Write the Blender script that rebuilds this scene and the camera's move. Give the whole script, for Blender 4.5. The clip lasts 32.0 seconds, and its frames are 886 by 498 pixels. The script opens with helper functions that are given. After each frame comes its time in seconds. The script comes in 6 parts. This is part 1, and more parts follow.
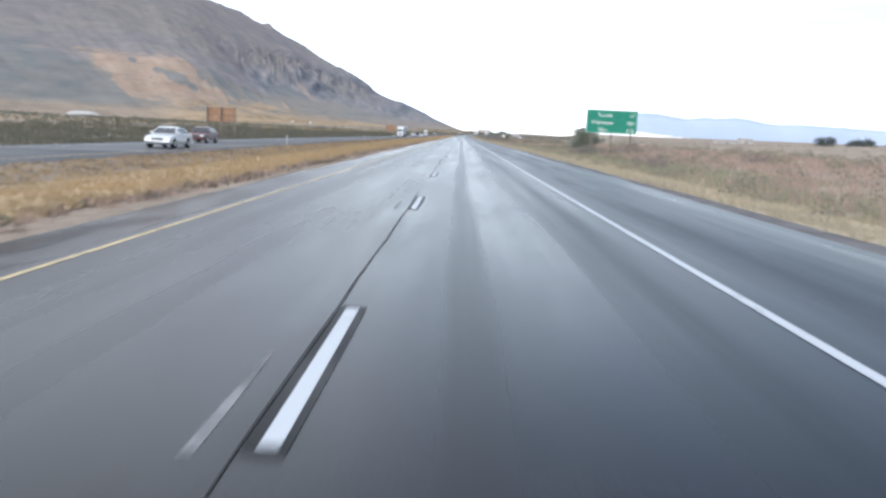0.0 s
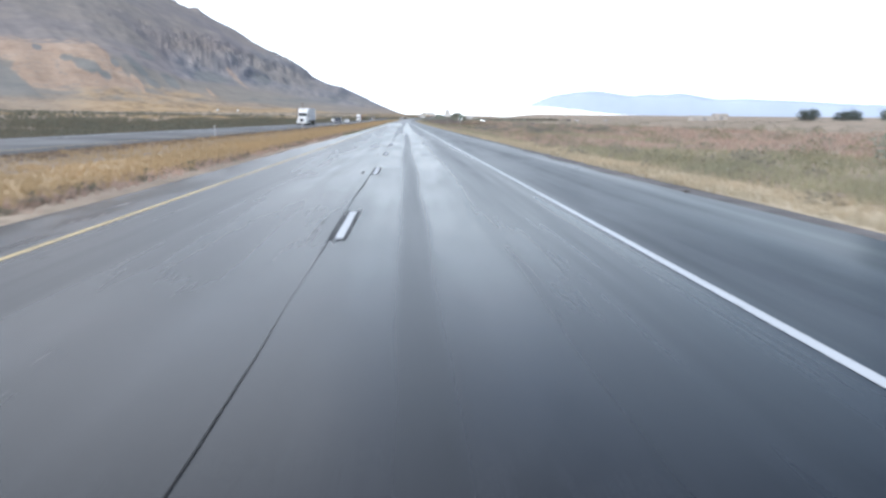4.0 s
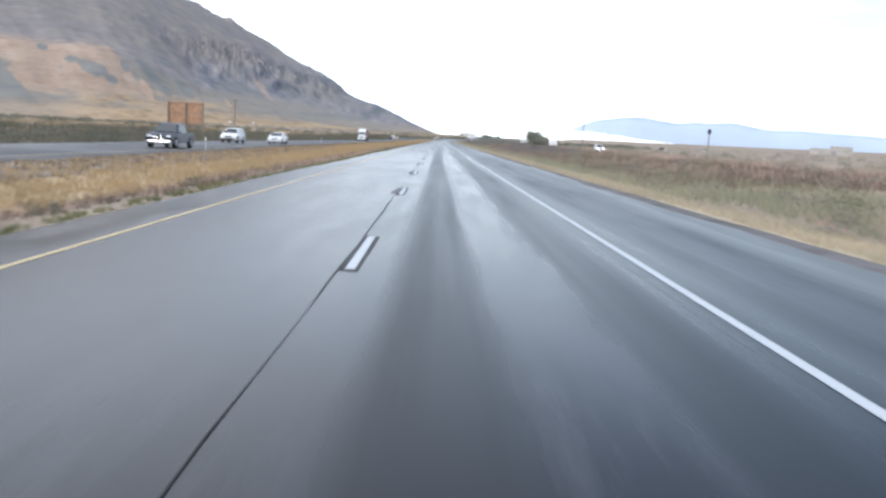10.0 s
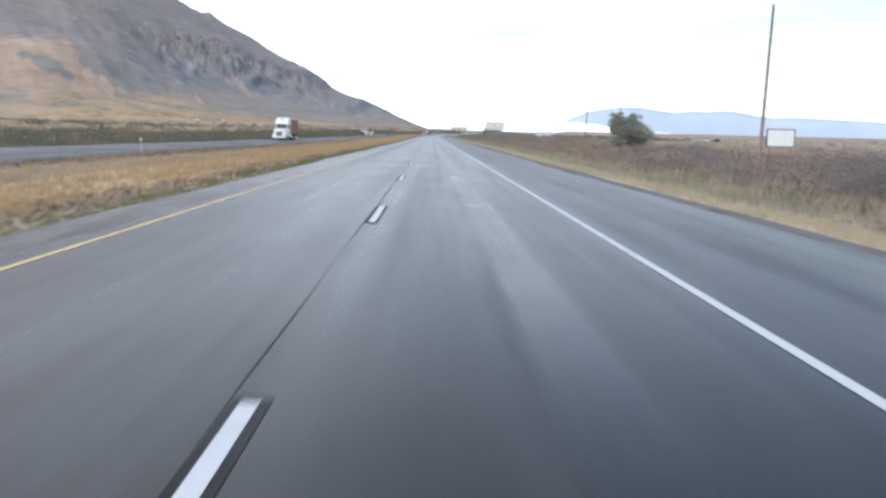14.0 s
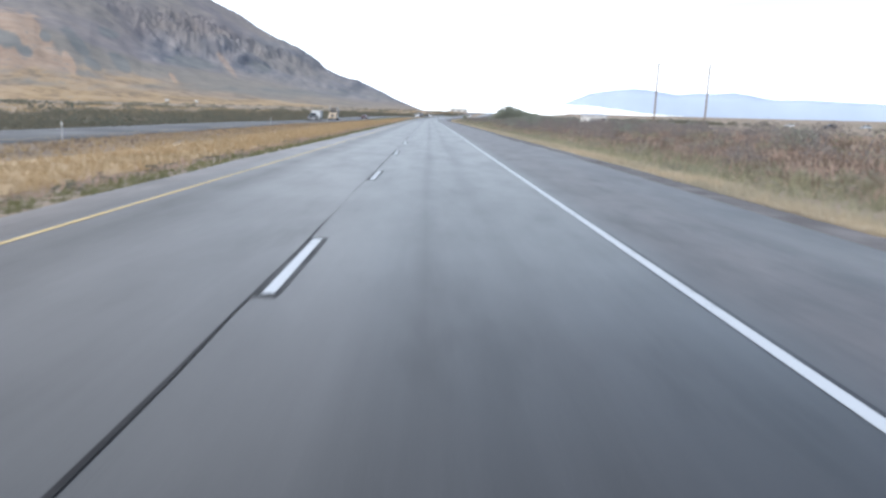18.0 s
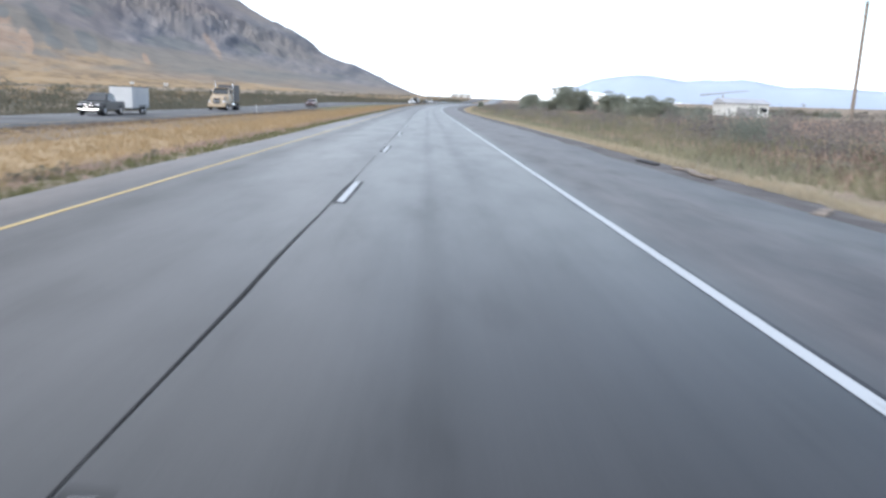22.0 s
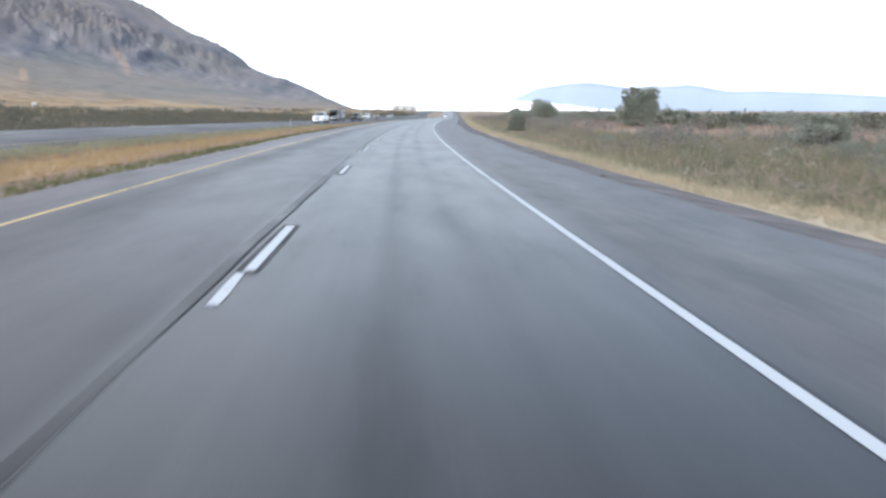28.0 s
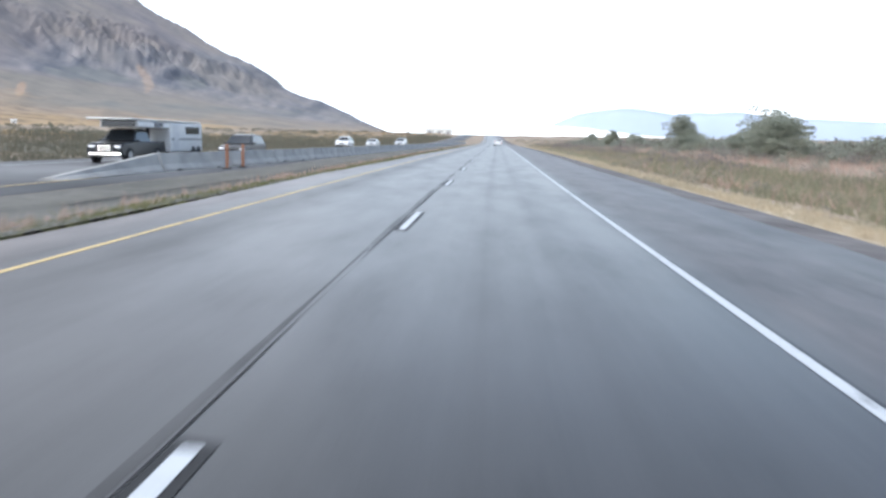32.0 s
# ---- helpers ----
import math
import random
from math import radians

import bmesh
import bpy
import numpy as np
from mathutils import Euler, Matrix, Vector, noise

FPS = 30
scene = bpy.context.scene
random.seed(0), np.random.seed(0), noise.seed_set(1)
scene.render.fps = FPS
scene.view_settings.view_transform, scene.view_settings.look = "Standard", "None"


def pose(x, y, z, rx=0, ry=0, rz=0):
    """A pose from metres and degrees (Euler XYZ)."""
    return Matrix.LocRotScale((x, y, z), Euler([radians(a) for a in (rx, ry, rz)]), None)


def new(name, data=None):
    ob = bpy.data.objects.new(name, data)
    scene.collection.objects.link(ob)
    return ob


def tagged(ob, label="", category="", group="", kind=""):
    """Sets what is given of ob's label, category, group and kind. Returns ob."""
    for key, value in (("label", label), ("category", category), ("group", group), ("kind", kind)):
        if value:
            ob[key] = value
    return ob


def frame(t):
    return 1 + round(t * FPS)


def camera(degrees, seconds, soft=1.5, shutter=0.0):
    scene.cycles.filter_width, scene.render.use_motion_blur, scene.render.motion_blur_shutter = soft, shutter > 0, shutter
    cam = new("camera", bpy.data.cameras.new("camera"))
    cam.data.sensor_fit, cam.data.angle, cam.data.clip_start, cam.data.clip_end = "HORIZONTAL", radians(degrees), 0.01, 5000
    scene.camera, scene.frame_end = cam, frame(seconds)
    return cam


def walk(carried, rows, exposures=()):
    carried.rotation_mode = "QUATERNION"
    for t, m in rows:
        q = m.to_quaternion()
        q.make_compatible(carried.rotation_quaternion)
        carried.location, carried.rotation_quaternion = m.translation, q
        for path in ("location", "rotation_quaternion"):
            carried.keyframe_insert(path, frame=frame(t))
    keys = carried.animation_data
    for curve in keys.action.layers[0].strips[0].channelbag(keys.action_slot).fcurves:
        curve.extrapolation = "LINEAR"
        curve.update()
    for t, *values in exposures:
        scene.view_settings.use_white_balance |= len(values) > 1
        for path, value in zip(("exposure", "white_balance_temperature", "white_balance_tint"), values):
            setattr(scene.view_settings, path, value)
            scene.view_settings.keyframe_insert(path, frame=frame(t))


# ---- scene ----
cam = camera(57.46, 32.0, soft=2.8, shutter=0.2)
walk(cam, [
    (0, pose(0.85, 23.87, 1.516, 81.85, -2.56, 0.92)),
    (0.5, pose(0.89, 39.97, 1.518, 83.49, -2.07, -0.16)),
    (1, pose(0.97, 55.92, 1.518, 83.71, -3.55, 0.11)),
    (1.5, pose(1.01, 71.50, 1.514, 83.56, -3.37, -0.25)),
    (2, pose(1.06, 87.09, 1.507, 83.48, -5.17, -2.42)),
    (2.5, pose(1.15, 103.10, 1.496, 82.45, -4.15, -2.67)),
    (3, pose(1.24, 119.25, 1.481, 81.08, -3.32, -2.86)),
    (3.5, pose(1.44, 135.32, 1.462, 80.42, -1.43, -2.33)),
    (4, pose(1.64, 151.48, 1.440, 80.85, -0.86, -3.10)),
    (4.5, pose(1.85, 167.88, 1.412, 81.33, -2.08, -2.22)),
    (6.5, pose(2.69, 234.03, 1.274, 80.63, -3.41, -1.30)),
    (7, pose(2.86, 250.30, 1.244, 81.01, -2.38, -1.38)),
    (7.5, pose(2.93, 266.13, 1.220, 81.07, -1.87, -1.54)),
    (8, pose(2.99, 281.99, 1.198, 81.34, -1.75, -0.80)),
    (8.5, pose(2.97, 298.65, 1.179, 81.55, -2.65, -1.53)),
    (9, pose(2.95, 315.33, 1.163, 81.11, -1.80, -1.23)),
    (9.5, pose(2.95, 331.59, 1.149, 81.37, -1.61, -0.98)),
    (10, pose(2.94, 347.74, 1.136, 82.24, -2.86, -0.64)),
    (10.5, pose(2.92, 364.02, 1.126, 81.59, -2.43, -0.74)),
    (11, pose(2.90, 380.26, 1.117, 80.72, -2.60, -2.12)),
    (11.5, pose(2.96, 396.28, 1.110, 80.48, -1.62, -1.77)),
    (12, pose(3.04, 412.28, 1.104, 79.56, -0.87, -2.34)),
    (12.5, pose(3.19, 428.45, 1.099, 80.21, -0.75, -2.55)),
    (13, pose(3.35, 444.72, 1.095, 80.79, -1.36, -2.87)),
    (13.5, pose(3.61, 461.04, 1.091, 81.83, -1.62, -1.84)),
    (14, pose(3.88, 477.34, 1.087, 81.90, -1.67, -1.36)),
    (14.5, pose(4.08, 493.54, 1.085, 80.84, -1.71, -1.54)),
    (16.5, pose(4.92, 557.98, 1.082, 80.35, -1.22, -2.07)),
    (17, pose(5.13, 574.04, 1.083, 81.15, -1.40, -1.26)),
    (17.5, pose(5.34, 590.05, 1.084, 81.09, -0.84, -1.95)),
    (18, pose(5.56, 606.07, 1.085, 80.69, -1.75, -1.57)),
    (18.5, pose(5.79, 622.19, 1.089, 80.33, -1.35, -2.08)),
    (19, pose(6.01, 638.38, 1.095, 80.71, -1.12, -1.85)),
    (19.5, pose(6.17, 654.66, 1.104, 79.82, -3.08, -2.02)),
    (20, pose(6.32, 670.82, 1.115, 79.80, -2.17, -2.20)),
    (20.5, pose(6.48, 686.62, 1.129, 80.14, -1.91, -1.65)),
    (21, pose(6.63, 702.42, 1.147, 79.88, -2.00, -1.38)),
    (21.5, pose(6.76, 718.56, 1.164, 80.77, -1.34, -1.21)),
    (22, pose(6.88, 734.89, 1.177, 79.74, -2.00, -1.63)),
    (22.5, pose(6.99, 751.32, 1.186, 80.09, -0.57, -1.65)),
    (23, pose(7.09, 767.66, 1.194, 80.75, -1.67, -2.56)),
    (23.5, pose(7.16, 783.70, 1.202, 81.09, -0.69, -3.02)),
    (24, pose(7.22, 799.22, 1.210, 80.68, -0.21, -3.52)),
    (24.5, pose(7.33, 813.88, 1.218, 80.28, -0.23, -3.28)),
    (25, pose(7.45, 828.50, 1.227, 80.90, -1.57, -3.52)),
    (25.5, pose(7.67, 843.72, 1.236, 80.84, -0.71, -3.19)),
    (27.5, pose(9.24, 906.20, 1.360, 79.96, -1.39, -4.58)),
    (28, pose(9.89, 922.10, 1.419, 80.73, -0.42, -5.94)),
    (28.5, pose(10.58, 938.31, 1.486, 79.91, 1.05, -7.12)),
    (29, pose(11.41, 954.60, 1.560, 79.34, -0.66, -7.05)),
    (29.5, pose(12.46, 970.81, 1.636, 80.39, 1.17, -6.46)),
    (30, pose(13.64, 986.87, 1.712, 80.87, 0.33, -8.41)),
    (30.5, pose(15.01, 1002.76, 1.787, 81.14, 0.81, -6.44)),
    (31, pose(16.53, 1018.61, 1.862, 81.58, 1.14, -6.17)),
    (31.5, pose(18.13, 1034.55, 1.937, 82.40, -0.17, -4.84)),
    (32, pose(19.84, 1050.52, 2.012, 82.38, -1.22, -3.37)),
], exposures=[(0.0, 0.1), (2.0, 0.15), (4.0, 0.13), (7.0, 0.2), (9.0, 0.1), (10.0, 0.12), (11.0, -0.02), (12.0, -0.08), (14.0, 0.01), (18.0, 0.09), (24.0, 0.15), (25.0, 0.11), (28.0, 0.15), (29.0, 0.16), (30.0, 0.24), (32.0, 0.3)])

# ---- sky and sun ----
world = bpy.data.worlds.new("overcast_sky")
scene.world = world
world.use_nodes = True
wt = world.node_tree
wt.nodes.clear()
w_out = wt.nodes.new("ShaderNodeOutputWorld")
w_bg = wt.nodes.new("ShaderNodeBackground")
w_sky = wt.nodes.new("ShaderNodeTexSky")
w_sky.sky_type, w_sky.sun_disc = "NISHITA", False
w_sky.sun_elevation, w_sky.sun_rotation = radians(42), radians(215)
w_co = wt.nodes.new("ShaderNodeTexCoord")
w_map = wt.nodes.new("ShaderNodeMapping")
w_map.inputs["Scale"].default_value = (1.6, 1.6, 9.0)
w_map.inputs["Location"].default_value = (3.1, 0.4, 0.2)
w_noise = wt.nodes.new("ShaderNodeTexNoise")
w_noise.inputs["Scale"].default_value, w_noise.inputs["Detail"].default_value = 1.5, 3.0
w_ramp = wt.nodes.new("ShaderNodeValToRGB")
w_ramp.color_ramp.elements[0].position, w_ramp.color_ramp.elements[1].position = 0.38, 0.63
w_gain = wt.nodes.new("ShaderNodeMix")
w_gain.data_type, w_gain.blend_type = "RGBA", "MULTIPLY"
w_gain.inputs[0].default_value = 1.0
w_gain.inputs[7].default_value = (0.215, 0.205, 0.2, 1)
w_mix = wt.nodes.new("ShaderNodeMix")
w_mix.data_type = "RGBA"
w_mix.inputs[7].default_value = (1.62, 1.77, 2.02, 1)
wt.links.new(w_co.outputs["Generated"], w_map.inputs["Vector"])
wt.links.new(w_map.outputs[0], w_noise.inputs["Vector"])

w_sep = wt.nodes.new("ShaderNodeSeparateXYZ")
w_thin = wt.nodes.new("ShaderNodeMath")
w_thin.operation = "MULTIPLY_ADD"
w_thin.inputs[1].default_value = -0.45
wt.links.new(w_sep.outputs[0], w_thin.inputs[0])
wt.links.new(w_noise.outputs["Fac"], w_thin.inputs[2])
wt.links.new(w_thin.outputs[0], w_ramp.inputs[0])
w_low = wt.nodes.new("ShaderNodeMapRange")
w_low.inputs[1].default_value, w_low.inputs[2].default_value = 0.04, 0.12
w_low.inputs[3].default_value, w_low.inputs[4].default_value = 1.0, 0.0
w_max = wt.nodes.new("ShaderNodeMath")
w_max.operation = "MAXIMUM"
wt.links.new(w_co.outputs["Generated"], w_sep.inputs[0])
wt.links.new(w_sep.outputs[2], w_low.inputs[0])
wt.links.new(w_low.outputs[0], w_max.inputs[0])
wt.links.new(w_ramp.outputs[0], w_max.inputs[1])
wt.links.new(w_max.outputs[0], w_mix.inputs[0])
wt.links.new(w_sky.outputs[0], w_gain.inputs[6])
wt.links.new(w_gain.outputs[2], w_mix.inputs[6])
wt.links.new(w_mix.outputs[2], w_bg.inputs["Color"])
wt.links.new(w_bg.outputs[0], w_out.inputs[0])
w_bg.inputs["Strength"].default_value = 1.06
sun = new("sun", bpy.data.lights.new("sun", "SUN"))
sun.data.energy, sun.data.angle, sun.data.color = 1.4, radians(18), (1.0, 0.96, 0.9)
sun.matrix_world = pose(0, 0, 60, 48, 0, -35)

# ---- material helpers ----


def material(name, rough=0.8, spec=0.3, metal=0.0):
    m = bpy.data.materials.new(name)
    m.use_nodes = True
    b = m.node_tree.nodes["Principled BSDF"]
    b.inputs["Roughness"].default_value = rough
    b.inputs["Specular IOR Level"].default_value = spec
    b.inputs["Metallic"].default_value = metal
    return m, m.node_tree, b


def place_co(t, kind="Object", scale=(1, 1, 1)):
    c = t.nodes.new("ShaderNodeTexCoord")
    p = t.nodes.new("ShaderNodeMapping")
    p.inputs["Scale"].default_value = scale
    t.links.new(c.outputs[kind], p.inputs["Vector"])
    return p.outputs[0]


def noise_of(t, vec, scale, detail=4.0, rough=0.55):
    n = t.nodes.new("ShaderNodeTexNoise")
    n.inputs["Scale"].default_value, n.inputs["Detail"].default_value = scale, detail
    n.inputs["Roughness"].default_value = rough
    t.links.new(vec, n.inputs["Vector"])
    return n.outputs["Fac"]


def ramp_of(t, fac, stops):
    r = t.nodes.new("ShaderNodeValToRGB")
    e = r.color_ramp.elements
    while len(e) < len(stops):
        e.new(0.5)
    for el, (p, c) in zip(e, stops):
        el.position, el.color = p, ((*c, 1) if isinstance(c, tuple) else (c, c, c, 1))
    t.links.new(fac, r.inputs[0])
    return r.outputs[0]


def mixed(t, fac, a, b, mode="MIX"):
    n = t.nodes.new("ShaderNodeMix")
    n.data_type, n.blend_type = "RGBA", mode
    for sock, v in ((n.inputs[0], fac), (n.inputs[6], a), (n.inputs[7], b)):
        if isinstance(v, (int, float)):
            sock.default_value = v
        elif isinstance(v, tuple):
            sock.default_value = (*v, 1)
        else:
            t.links.new(v, sock)
    return n.outputs[2]


def arith(t, op, a, b):
    n = t.nodes.new("ShaderNodeMath")
    n.operation = op
    for sock, v in zip(n.inputs, (a, b)):
        if isinstance(v, (int, float)):
            sock.default_value = v
        else:
            t.links.new(v, sock)
    return n.outputs[0]


def bumped(t, b, height, strength=0.3, distance=0.02):
    n = t.nodes.new("ShaderNodeBump")
    n.inputs["Strength"].default_value, n.inputs["Distance"].default_value = strength, distance
    t.links.new(height, n.inputs["Height"])
    t.links.new(n.outputs[0], b.inputs["Normal"])


def plain(name, color, rough=0.6, metal=0.0, spec=0.4, vary=0.25, scale=2.0, fine=40.0, bump=0.1):
    """A surface of one colour with blotches, fine grain and a little relief."""
    m, t, b = material(name, rough, spec, metal)
    v = place_co(t)
    n1, n2 = noise_of(t, v, scale, 3), noise_of(t, v, fine, 2)
    lo = tuple(c * (1 - vary) for c in color)
    hi = tuple(min(1.0, c * (1 + vary * 0.6)) for c in color)
    c = ramp_of(t, n1, [(0.3, lo), (0.7, hi)])
    c = mixed(t, 0.35, c, ramp_of(t, n2, [(0.3, 0.6), (0.7, 1.0)]), "MULTIPLY")
    t.links.new(c, b.inputs["Base Color"])
    t.links.new(ramp_of(t, n1, [(0.3, min(1.0, rough * 1.15)), (0.7, rough * 0.85)]), b.inputs["Roughness"])
    if bump:
        bumped(t, b, n2, bump)
    return m


def leafy(name, stops, rough=0.85, patch=0.03):
    """Plant matter: colour by blade, and by patch over the land."""
    m, t, b = material(name, rough, 0.15)
    g = t.nodes.new("ShaderNodeNewGeometry")
    mid = stops[1][1]
    calm = [(p, tuple(m_ + 0.42 * (v_ - m_) for v_, m_ in zip(col, mid))) for p, col in stops]
    c = ramp_of(t, g.outputs["Random Per Island"], calm)
    n = noise_of(t, place_co(t), patch * 6, 3)
    c = mixed(t, 0.7, c, ramp_of(t, n, [(0.3, (0.72, 0.76, 0.76)), (0.7, (1.15, 1.08, 1.0))]), "MULTIPLY")
    t.links.new(c, b.inputs["Base Color"])
    thin = t.nodes.new("ShaderNodeBsdfTranslucent")
    t.links.new(c, thin.inputs["Color"])
    both = t.nodes.new("ShaderNodeMixShader")
    both.inputs[0].default_value = 0.48
    t.links.new(b.outputs[0], both.inputs[1])
    t.links.new(thin.outputs[0], both.inputs[2])
    t.links.new(both.outputs[0], t.nodes["Material Output"].inputs["Surface"])
    return m


# ---- materials ----
def road_material():
    m, t, b = material("asphalt", 0.5, 0.118)
    uv = place_co(t, "UV")
    sep = t.nodes.new("ShaderNodeSeparateXYZ")
    t.links.new(uv, sep.inputs[0])
    sway = arith(t, "MULTIPLY", arith(t, "SUBTRACT", noise_of(t, place_co(t, "UV", (0.5, 0.05, 1)), 1.0, 5, 0.6), 0.5), 0.34)
    lat = arith(t, "DIVIDE", arith(t, "ADD", arith(t, "ADD", sep.outputs[0], sway), 5.0), 12.5)
    new_part = t.nodes.new("ShaderNodeMapRange")
    new_part.inputs[1].default_value, new_part.inputs[2].default_value = 470.0, 560.0
    t.links.new(sep.outputs[1], new_part.inputs[0])
    streak = noise_of(t, place_co(t, "UV", (1.6, 0.035, 1)), 1.0, 5)
    fine_streak = noise_of(t, place_co(t, "UV", (9, 0.08, 1)), 1.0, 4)
    blotch = noise_of(t, place_co(t, "UV", (0.7, 0.12, 1)), 1.0, 5, 0.6)
    grain = noise_of(t, place_co(t, "UV", (1, 1, 1)), 60.0, 2)

    def L(v):
        return (v + 5.0) / 12.5

    def zone(stops):
        return ramp_of(t, lat, [(L(v), w) for v, w in stops])

    def along(s0, s1):
        n = t.nodes.new("ShaderNodeMapRange")
        n.interpolation_type = "SMOOTHSTEP"
        n.inputs[1].default_value, n.inputs[2].default_value = s0, s1
        t.links.new(sep.outputs[1], n.inputs[0])
        return n.outputs[0]

    # wheel tracks change from one stretch to the next
    outer_edge = [(4.4, 0.36), (6.0, 0.36), (6.5, 0.55), (6.95, 0.5)]
    even = zone([(-4.6, 0.85), (-3.7, 0.75), (-3.2, 0.6), (-1.5, 0.72), (-0.4, 0.78), (0.7, 0.78), (0.86, 0.6), (1.1, 0.58), (1.24, 0.82), (1.9, 0.8),
                 (2.3, 0.62), (2.9, 0.48), (3.4, 0.6), (3.9, 0.5)] + outer_edge)
    pale_mid = zone([(-4.6, 0.85), (-3.2, 0.6), (-1.2, 0.72), (-0.25, 0.68), (0.1, 0.5), (0.62, 0.46), (0.74, 0.9), (1.9, 0.92), (2.1, 0.6), (2.5, 0.44), (3.1, 0.48),
                     (3.4, 0.66), (3.95, 0.58)] + outer_edge)
    dark_mid = zone([(-4.6, 0.95), (-3.6, 0.8), (-1.0, 0.95), (0.36, 0.9), (0.66, 0.45), (1.28, 0.45), (1.54, 0.88), (2.12, 0.9), (2.44, 0.47), (3.1, 0.44), (3.5, 0.66), (3.95, 0.55)] + outer_edge)
    stripe = zone([(-4.6, 0.9), (-3.6, 0.68), (-1.0, 0.72), (0.3, 0.68), (0.55, 0.5), (1.6, 0.5), (1.74, 0.95), (2.14, 0.95), (2.3, 0.5), (3.2, 0.5), (3.6, 0.66), (4.0, 0.55)] + outer_edge)
    tracks = mixed(t, along(225, 265), even, pale_mid)
    tracks = mixed(t, along(325, 355), tracks, dark_mid)
    worn_off = ramp_of(t, noise_of(t, place_co(t, "UV", (0.25, 0.11, 1)), 1.0, 4, 0.6), [(0.42, 0.0), (0.55, 1.0)])
    stripe = mixed(t, worn_off, mixed(t, 0.85, stripe, (0.58, 0.58, 0.58)), mixed(t, 0.35, stripe, (0.58, 0.58, 0.58)))
    tracks = mixed(t, along(415, 440), tracks, stripe)
    wob = mixed(t, 0.55, tracks, ramp_of(t, streak, [(0.3, 0.15), (0.7, 0.85)]), "OVERLAY")
    wob = mixed(t, ramp_of(t, blotch, [(0.35, 0.55), (0.6, 0.0)]), wob, (0.55, 0.55, 0.55))
    old = ramp_of(t, wob, [(0.15, (0.0115, 0.013, 0.017)), (0.5, (0.017, 0.0188, 0.0225)), (0.95, (0.026, 0.0282, 0.033))])
    pale = ramp_of(t, noise_of(t, place_co(t, "UV", (1.3, 0.16, 1)), 1.0, 6, 0.6), [(0.45, 0.0), (0.57, 1.0)])
    pale = mixed(t, 1.0, pale, ramp_of(t, lat, [(L(-4.3), 1.0), (L(-3.6), 0.6), (L(-0.8), 1.0), (L(0.3), 0.9), (L(0.55), 0.0), (L(1.32), 0.0), (L(1.45), 1.0),
                                                (L(2.3), 1.0), (L(2.48), 0.0), (L(4.2), 0.05), (L(6.3), 0.15), (L(6.55), 0.45), (L(6.8), 0.15)]), "MULTIPLY")
    pale = mixed(t, 1.0, pale, along(325, 360), "MULTIPLY")
    pale = mixed(t, 1.0, pale, ramp_of(t, along(425, 470), [(0.0, 1.0), (1.0, 0.35)]), "MULTIPLY")
    old = mixed(t, pale, old, (0.05, 0.053, 0.059))
    # ragged patches of wet sheen along the inner shoulder, their paleness put into colour
    wet_sheen = mixed(t, 1.0, ramp_of(t, noise_of(t, place_co(t, "UV", (1.6, 0.28, 1)), 1.0, 6, 0.65), [(0.47, 0.0), (0.54, 1.0)]),
                ramp_of(t, lat, [(L(-4.75), 0.2), (L(-4.5), 1.0), (L(-3.75), 0.9), (L(-3.5), 0.0)]), "MULTIPLY")
    old = mixed(t, wet_sheen, old, (0.11, 0.112, 0.118))
    scab = noise_of(t, place_co(t, "UV", (1.1, 0.3, 1)), 1.0, 6, 0.7)
    old = mixed(t, 0.75, old, ramp_of(t, scab, [(0.34, 0.55), (0.45, 0.96), (0.6, 1.0), (0.7, 1.1)]), "MULTIPLY")
    tarry = ramp_of(t, noise_of(t, place_co(t, "UV", (0.85, 0.17, 1)), 1.0, 6, 0.68), [(0.46, 0.0), (0.52, 1.0)])
    tarry = mixed(t, 1.0, tarry, ramp_of(t, lat, [(L(4.0), 0.0), (L(4.5), 1.0), (L(6.2), 1.0), (L(6.7), 0.2)]), "MULTIPLY")
    old = mixed(t, tarry, mixed(t, ramp_of(t, lat, [(L(3.8), 0.0), (L(4.3), 1.0)]), old, mixed(t, 1.0, old, (1.8, 1.75, 1.7), "MULTIPLY")), old)
    tr_new = ramp_of(t, lat, [(L(-3.6), 0.95), (L(-2.8), 0.8), (L(-1.9), 1.0), (L(-0.3), 0.97), (L(0.6), 1.0), (L(1.12), 0.98),
                              (L(1.3), 0.89), (L(1.55), 0.98), (L(1.9), 0.98), (L(2.15), 0.9), (L(2.45), 0.97), (L(3.4), 1.0), (L(4.2), 0.8), (L(6.9), 0.85)])
    fresh = mixed(t, 1.0, ramp_of(t, streak, [(0.3, (0.052, 0.0525, 0.055)), (0.7, (0.068, 0.068, 0.071))]), tr_new, "MULTIPLY")
    stains = noise_of(t, place_co(t, "UV", (0.45, 0.11, 1)), 2.3, 6, 0.6)
    fresh = mixed(t, 0.8, fresh, ramp_of(t, stains, [(0.32, 0.65), (0.42, 0.95), (0.56, 1.0), (0.68, 1.1)]), "MULTIPLY")
    side = ramp_of(t, lat, [(L(-4.2), 1.0), (L(-3.6), 0.0), (L(3.6), 0.0), (L(4.3), 1.0)])
    fresh = mixed(t, side, fresh, mixed(t, 1.0, fresh, ramp_of(t, noise_of(t, place_co(t, "UV", (1.1, 0.35, 1)), 1.4, 6, 0.65), [(0.36, (1.7, 1.57, 1.5)), (0.5, (2.25, 2.05, 1.95)), (0.66, (2.75, 2.5, 2.35))]), "MULTIPLY"))
    inner = t.nodes.new("ShaderNodeMapRange")
    inner.inputs[1].default_value, inner.inputs[2].default_value = 795.0, 845.0
